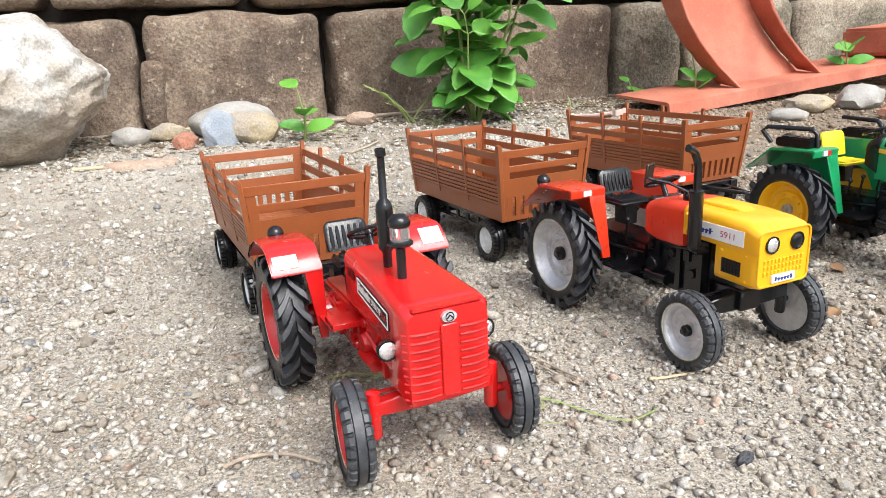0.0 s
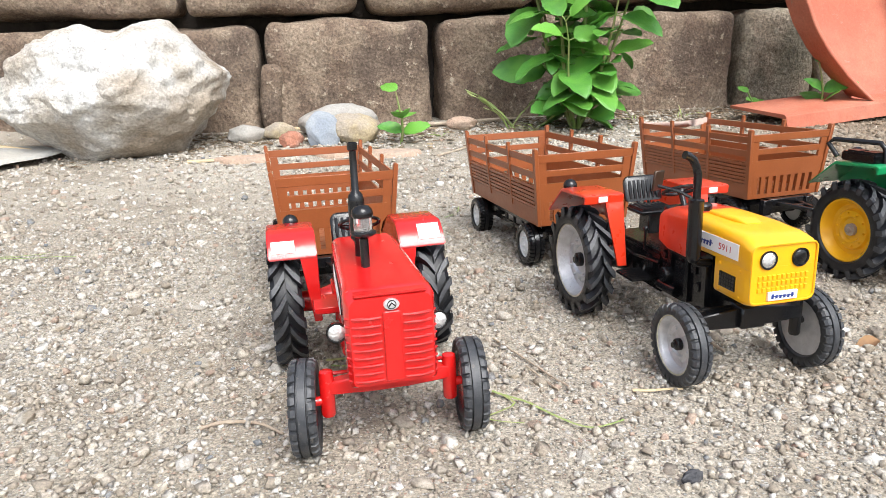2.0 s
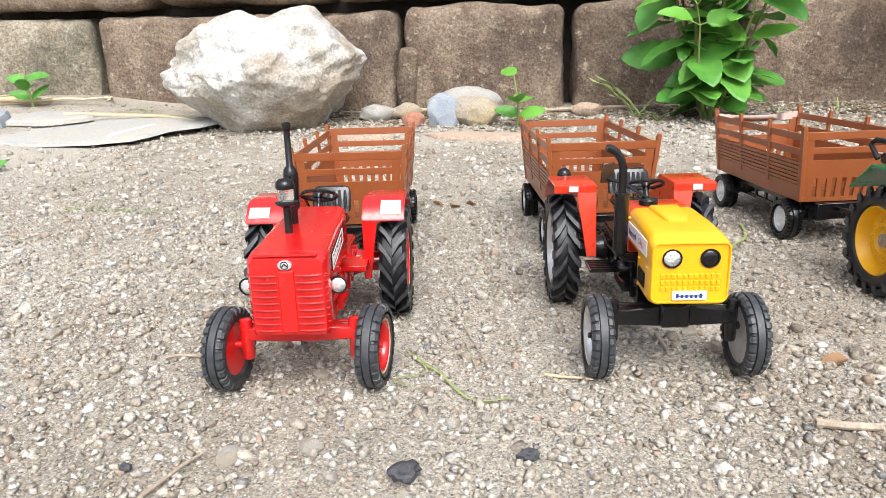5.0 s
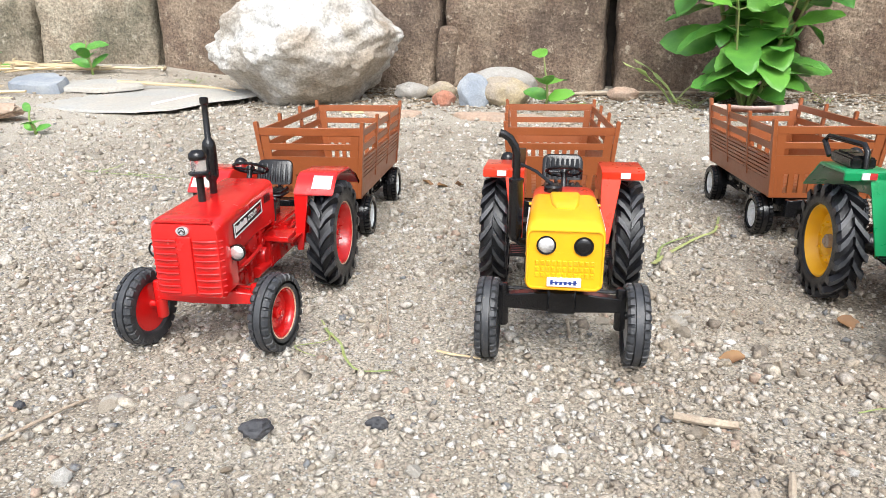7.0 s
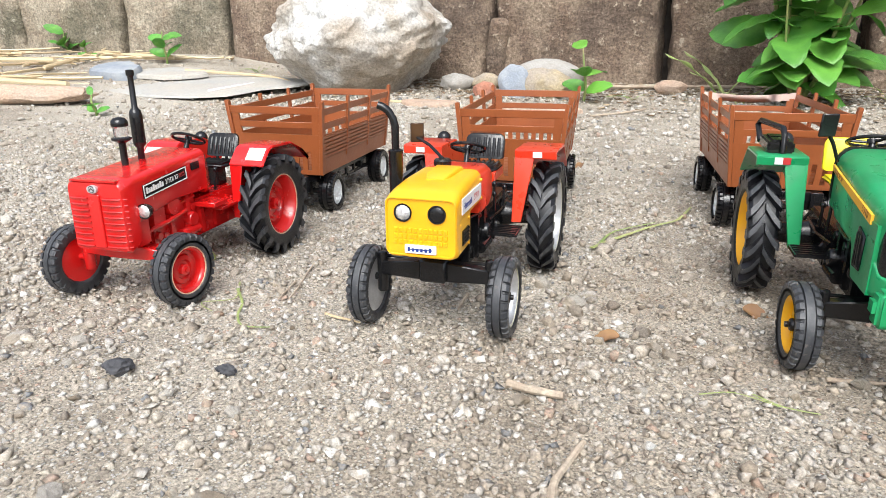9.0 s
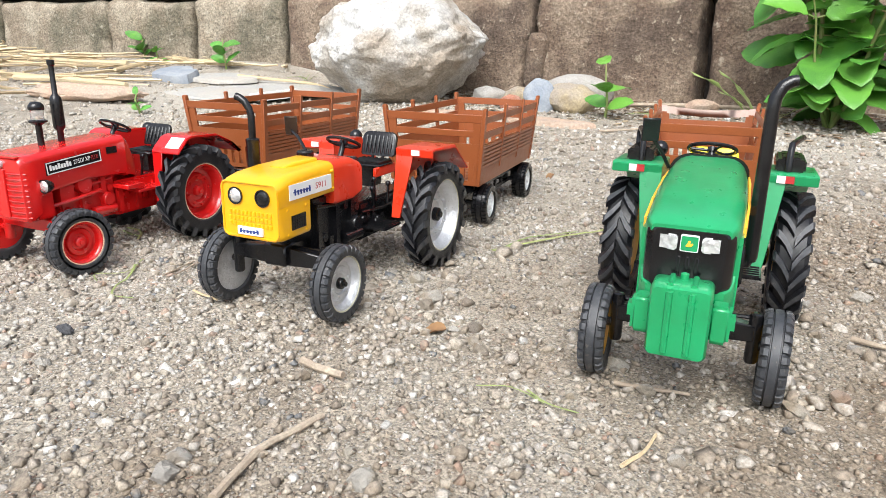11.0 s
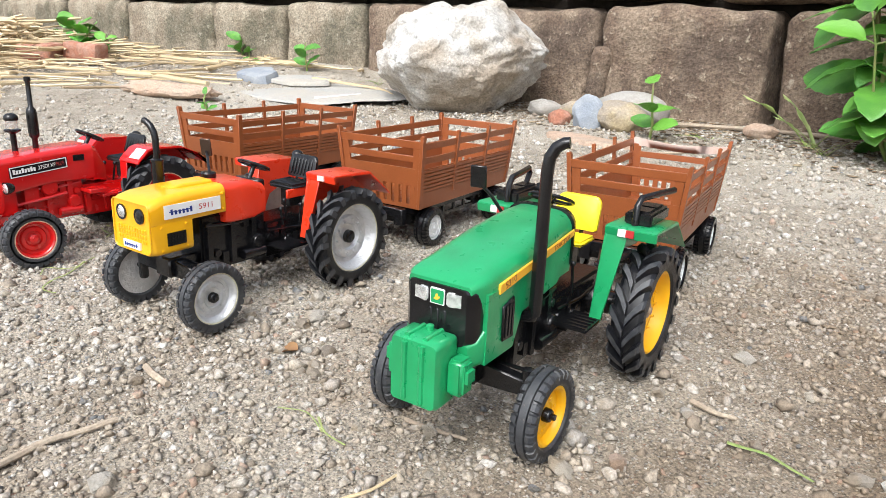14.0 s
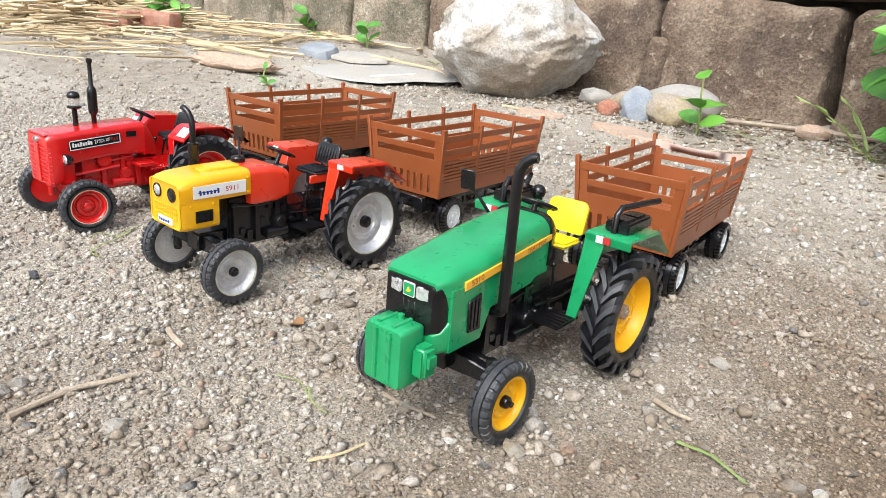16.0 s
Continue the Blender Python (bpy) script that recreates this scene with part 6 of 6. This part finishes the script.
def build_weed():
    base = Vector((0.058, 1.331, land(0.058, 1.331) - 0.01))
    t = thing("weed_bush", "leafy green weed bush growing at the wall foot", "plant", at=Matrix.LocRotScale(base, None, Vector((0.912,) * 3)))
    rnd = random.Random(8)
    shoots = [((-0.115, 0.02), 0.44, 0.010), ((-0.05, -0.05), 0.40, 0.009), ((0.03, -0.03), 0.47, 0.010), ((0.09, -0.05), 0.30, 0.008), ((-0.09, 0.06), 0.36, 0.008), ((0.04, 0.05), 0.42, 0.008), ((0.13, -0.01), 0.38, 0.007), ((-0.02, -0.10), 0.22, 0.006)]
    for (sx, sy), h, w in shoots:
        bm = B()
        pts = []
        for k in range(7):
            u = k / 6
            pts.append(Vector((sx * u ** 0.7 + 0.008 * noise.noise((u * 3, sx * 50, 0)), sy * u ** 0.7 + 0.008 * noise.noise((u * 3, sy * 50, 4)), h * u)))
        tube(bm, pts, [w * (1 - 0.65 * k / 6) * 0.55 for k in range(7)], 8)
        part("stem", bm, STEM, t, scale=1)
        nodes = max(int(h / 0.036), 5)
        turn = rnd.uniform(0, 6)
        for k in range(1, nodes + 1):
            u = 0.06 + 0.94 * k / nodes
            i = min(int(u * 6), 5)
            p = pts[i].lerp(pts[i + 1], u * 6 - i)
            turn += 1.57 + rnd.uniform(-0.3, 0.3)
            for side in (0, math.pi):
                a = turn + side + rnd.uniform(-0.35, 0.35)
                lift = rnd.uniform(-0.35, 0.45) + (0.6 if k == nodes else 0)
                out = Vector((math.cos(a), math.sin(a), lift))
                if rnd.random() < 0.14:
                    continue
                size = rnd.uniform(0.5, 1.25) * (1.0 if u < 0.85 else 0.6)
                bm = B()
                q = p + out.normalized() * 0.014
                tube(bm, [p, q], 0.0013, 6)
                part("leaf_stalk", bm, STEM, t, scale=1)
                leaf_at(t, rnd.choice(LEAVES), q, out, (rnd.uniform(-0.6, 0.6), rnd.uniform(-1.6, 0.1), 1), size)
    return t


build_weed()


def build_sprout(x, y, h, leaves, label, seed, size=0.5):
    t = thing("seedling", label, "plant", "seedlings", at=Matrix.Translation((x, y, land(x, y) - 0.002)))
    rnd = random.Random(seed)
    bm = B()
    pts = [Vector((0.006 * math.sin(k), 0.004 * math.cos(k * 1.3), h * k / 4)) for k in range(5)]
    tube(bm, pts, [0.0028, 0.0024, 0.002, 0.0017, 0.0013], 8)
    part("stem", bm, STEM, t, scale=1)
    for k in range(leaves):
        u = 0.25 + 0.75 * (k // 2 * 2 + 1) / leaves
        a = seed + 1.2 * (k // 2) + math.pi * (k % 2) + rnd.uniform(-0.3, 0.3)
        leaf_at(t, LEAVES[k % 4], pts[min(int(u * 4), 4)], (math.cos(a), math.sin(a), rnd.uniform(0.3, 1.0)), (0.1, -0.8, 1), size * rnd.uniform(0.75, 1.1))
    return t


build_sprout(-0.24, 1.157, 0.0923, 5, "small green seedling beside stones", 0.3, 0.554)
build_sprout(-1.229, 0.927, 0.0744, 6, "green weed against the wall foot", 1.0, 0.455)
build_sprout(-1.995, 0.484, 0.10, 12, "leafy green weed among dry straw by the wall", 2.0, 0.7)
build_sprout(-2.085, 0.454, 0.12, 12, "leafy green weed among dry straw by the wall", 2.6, 0.8)
build_sprout(-1.905, 0.524, 0.08, 8, "small leafy weed by the wall", 3.1, 0.55)
build_sprout(-1.679, 0.882, 0.055, 5, "bright green seedling at the wall foot", 1.4, 0.6)
build_sprout(-1.482, 0.853, 0.0475, 4, "tiny green weed at the wall foot", 4.0, 0.317)
build_sprout(0.522, 1.482, 0.1063, 5, "thin green weed beside rusty steel", 5.0, 0.532)
build_sprout(0.414, 1.567, 0.0437, 5, "tiny green weed in a wall joint", 6.0, 0.306)
build_sprout(0.929, 1.65, 0.1173, 10, "green weed behind rusty steel", 6.6, 0.587)
build_sprout(-0.808, 0.573, 0.0362, 5, "tiny green weed on pale soil", 7.0, 0.253)


def build_tuft(x, y, n, size, label, seed):
    t = thing("grass_tuft", label, "grass", "grass tufts", at=Matrix.Translation((x, y, land(x, y) - 0.002)))
    rnd = random.Random(seed)
    for k in range(n):
        a = rnd.uniform(0, 6.28)
        leaf_at(t, rnd.choice(BLADES), Vector((rnd.uniform(-0.008, 0.008), rnd.uniform(-0.008, 0.008), 0)), (math.cos(a) * 0.8, math.sin(a) * 0.8, 1.0), (-math.cos(a), -math.sin(a), 0.8), size * rnd.uniform(0.6, 1.1))
    return t


build_tuft(-0.062, 1.34, 4, 0.815, "grass tuft with a tall bent blade by the wall", 1)
build_tuft(-0.016, 1.29, 6, 0.366, "grass tuft under a weed bush", 2)
build_tuft(0.175, 1.443, 4, 0.269, "thin grass tuft at the wall foot", 3)
build_tuft(0.264, 1.486, 4, 0.267, "thin grass tuft at the wall foot", 4)
build_tuft(-0.177, 1.228, 5, 0.229, "tiny grass tuft on soil", 5)
build_tuft(-1.015, 1.034, 6, 0.255, "tiny grass tuft at the wall foot", 6)


# dry leaves near the trailers
DRY = material("dry_leaf", (0.20, 0.105, 0.05), 0.7, vary=((0.30, 0.17, 0.07), 60, 0.4, 0.7))
DRY_LEAF = leaf_mesh("dry_leaf", 0.016, 0.007, 0.3, 0.6, 3, DRY)
for k, (x, y) in enumerate(((-0.128, 0.622), (-0.105, 0.615), (-0.085, 0.63), (0.235, 0.384), (0.005, 0.74), (0.27, 0.46))):
    lone("dry_leaf", DRY_LEAF, None, "curled brown dry leaf lying on gravel", "leaf", "dry leaves", pose(x, y, land(x, y) + 0.003, 20 * (k % 3) - 15, 10, 70 * k))


# ---- gravel ----
def stone_kind(cube):
    """Vertices and triangles of a small stone: a twelve-sided crumb or a rounder pebble."""
    bm = B()
    if cube:
        bmesh.ops.create_cube(bm, size=1.35)
        bmesh.ops.triangulate(bm, faces=bm.faces)
    else:
        bmesh.ops.create_icosphere(bm, subdivisions=1, radius=1)
    bm.verts.index_update()
    v = np.array([v.co[:] for v in bm.verts])
    f = np.array([[v.index for v in f.verts] for f in bm.faces])
    bm.free()
    return v, f


CRUMB, ROUND = stone_kind(True), stone_kind(False)


def gravel(name, count, area, sizes, seed, patchy, label, near=None, mat=None, flat=0.72, shape=ROUND):
    """Loose gravel joined into one mesh."""
    rng = np.random.default_rng(seed)
    stone_v, stone_f = shape
    xs, ys = [], []
    while len(xs) < count:
        x, y = rng.uniform(area[0], area[1]), rng.uniform(area[2], area[3])
        d = (x - WALL_AT.x) * OUT.x + (y - WALL_AT.y) * OUT.y
        if d < 0.03:
            continue
        keep = 0.5 + 0.5 * noise.noise((x * 5.0, y * 5.0, seed)) * 1.6
        if rng.random() > max(keep, 0.12) * patchy + (1 - patchy):
            continue
        if near and rng.random() > near(x, y):
            continue
        xs.append(x)
        ys.append(y)
    n = len(xs)
    size = sizes[0] + (sizes[1] - sizes[0]) * rng.random(n) ** 2.6
    sc = size[:, None] * rng.uniform(0.6, 1.25, (n, 3)) * np.array([1, 1, flat])
    q = rng.normal(size=(n, 4))
    q /= np.linalg.norm(q, axis=1)[:, None]
    w, a, b, c = q.T
    rot = np.stack([1 - 2 * (b * b + c * c), 2 * (a * b - c * w), 2 * (a * c + b * w), 2 * (a * b + c * w), 1 - 2 * (a * a + c * c), 2 * (b * c - a * w), 2 * (a * c - b * w), 2 * (b * c + a * w), 1 - 2 * (a * a + b * b)], -1).reshape(n, 3, 3)
    jitter = 1 + rng.uniform(-0.5, 0.42, (n, len(stone_v), 1))
    v = stone_v[None] * jitter
    v = np.einsum("nij,nkj->nki", rot, v) * sc[:, None, :]
    z = np.array([land(x, y) for x, y in zip(xs, ys)]) + size * rng.uniform(-0.25, 0.55, n) * (1 if flat > 0.5 else 0.3) + (0 if flat > 0.5 else 0.0015)
    v += np.stack([xs, ys, z], -1)[:, None, :]
    f = (stone_f[None] + (np.arange(n) * len(stone_v))[:, None, None]).reshape(-1, 3)
    me = bpy.data.meshes.new(name)
    me.vertices.add(n * len(stone_v))
    me.vertices.foreach_set("co", v.reshape(-1).astype(np.float32))
    me.loops.add(f.size)
    me.loops.foreach_set("vertex_index", f.reshape(-1).astype(np.int32))
    me.polygons.add(len(f))
    me.polygons.foreach_set("loop_start", np.arange(0, f.size, 3, dtype=np.int32))
    me.update(calc_edges=True)
    me.materials.append(mat or PEBBLES)
    ob = new(name, me)
    ob.parent = ground
    return tagged(ob, label, kind="stuff")


BIG_STONES = [(0.002, 0.185, 0.0085), (0.198, 0.421, 0.0055), (0.228, 0.376, 0.006), (0.146, 0.218, 0.0055), (0.088, 0.257, 0.0045), (0.265, 0.230, 0.009), (0.399, 0.597, 0.006), (0.338, 0.409, 0.007), (-0.193, 0.310, 0.005), (0.093, 0.388, 0.005), (-0.18, 0.325, 0.005), (0.240, 0.400, 0.007), (0.252, 0.388, 0.006), (0.262, 0.383, 0.006)]


def close_by(x, y):
    """Denser where the yard lies nearest to the row of tractors."""
    k = min(max((x + 0.02) / 0.62, 0), 1)
    dx, dy = x - 0.02 - 0.62 * k, y - 0.0 - 0.28 * k
    d = math.hypot(dx, dy)
    return 1.0 if d < 0.45 else math.exp(-((d - 0.45) / 0.28) ** 2)


gravel("gravel", 125000, (-0.75, 1.0, 0.02, 1.15), (0.0006, 0.0026), 1, 0.75, "fine mixed beige and grey gravel", close_by, None, 0.8, CRUMB)
gravel("gravel", 26000, (-1.9, 1.1, 0.1, 1.65), (0.0012, 0.0052), 2, 0.7, "coarse mixed gravel on soil", lambda x, y: (1 - 0.7 * close_by(x, y)) * (1.0 if x > -0.8 else 0.35), None, 0.8)


LITTER = material("leaf_litter", (0.2, 0.13, 0.08), 0.9, island=((0.0, (0.17, 0.11, 0.065)), (0.3, (0.10, 0.07, 0.045)), (0.5, (0.27, 0.20, 0.13)), (0.7, (0.21, 0.165, 0.11)), (0.9, (0.36, 0.28, 0.18))), grain=0.2, grain_scale=500)


def wall_foot(x, y):
    """Litter drifts against the wall, thinning out over a hand's width or two."""
    d = (x - WALL_AT.x) * OUT.x + (y - WALL_AT.y) * OUT.y
    return math.exp(-(d / 0.20) ** 2) * (0.5 + 0.5 * noise.noise((x * 4, y * 4, 3)))


gravel("leaf_litter", 8000, (-0.75, 1.4, 0.7, 2.1), (0.002, 0.008), 5, 0.4, "brown crumbled leaf litter along the wall foot", wall_foot, LITTER, 0.16)


def pebble_mesh(seed):
    rnd = random.Random(seed)
    bm = B()
    bmesh.ops.create_icosphere(bm, subdivisions=2, radius=1)
    sc = Vector((rnd.uniform(0.9, 1.3), rnd.uniform(0.75, 1.05), rnd.uniform(0.5, 0.8)))
    for v in bm.verts:
        k = 1 + 0.42 * noise.noise(v.co * 1.3 + Vector((seed * 3.7, 0, 0))) + 0.30 * noise.noise(v.co * 3.1 + Vector((0, seed * 2.3, 0)))
        v.co = Vector((v.co.x * sc.x, v.co.y * sc.y, v.co.z * sc.z)) * k * rnd.uniform(0.93, 1.07)
    return to_mesh("pebble", bm, PEBBLE, 1, smooth=False)


# the pebbles nearest to the row of tractors, one by one
KINDS = [pebble_mesh(k) for k in range(10)]
rnd = random.Random(12)
spots = [(0.193, 0.409, 0.006), (0.20, 0.40, 0.005)] + [(x, y, r * 0.62) for x, y, r in BIG_STONES]
while len(spots) < 300:
    x, y = rnd.uniform(-0.35, 0.62), rnd.uniform(0.10, 0.62)
    if close_by(x, y) < 0.9:
        continue
    spots.append((x, y, 0.0021 + 0.0032 * rnd.random() ** 3))
for k, (x, y, r) in enumerate(spots):
    ob = new("pebble", KINDS[k % 10])
    ob.parent = ground
    ob.matrix_basis = pose(x, y, land(x, y) + r * 0.25, rnd.uniform(-20, 20), rnd.uniform(-20, 20), rnd.uniform(0, 360)) @ Matrix.Diagonal((r, r, r, 1))
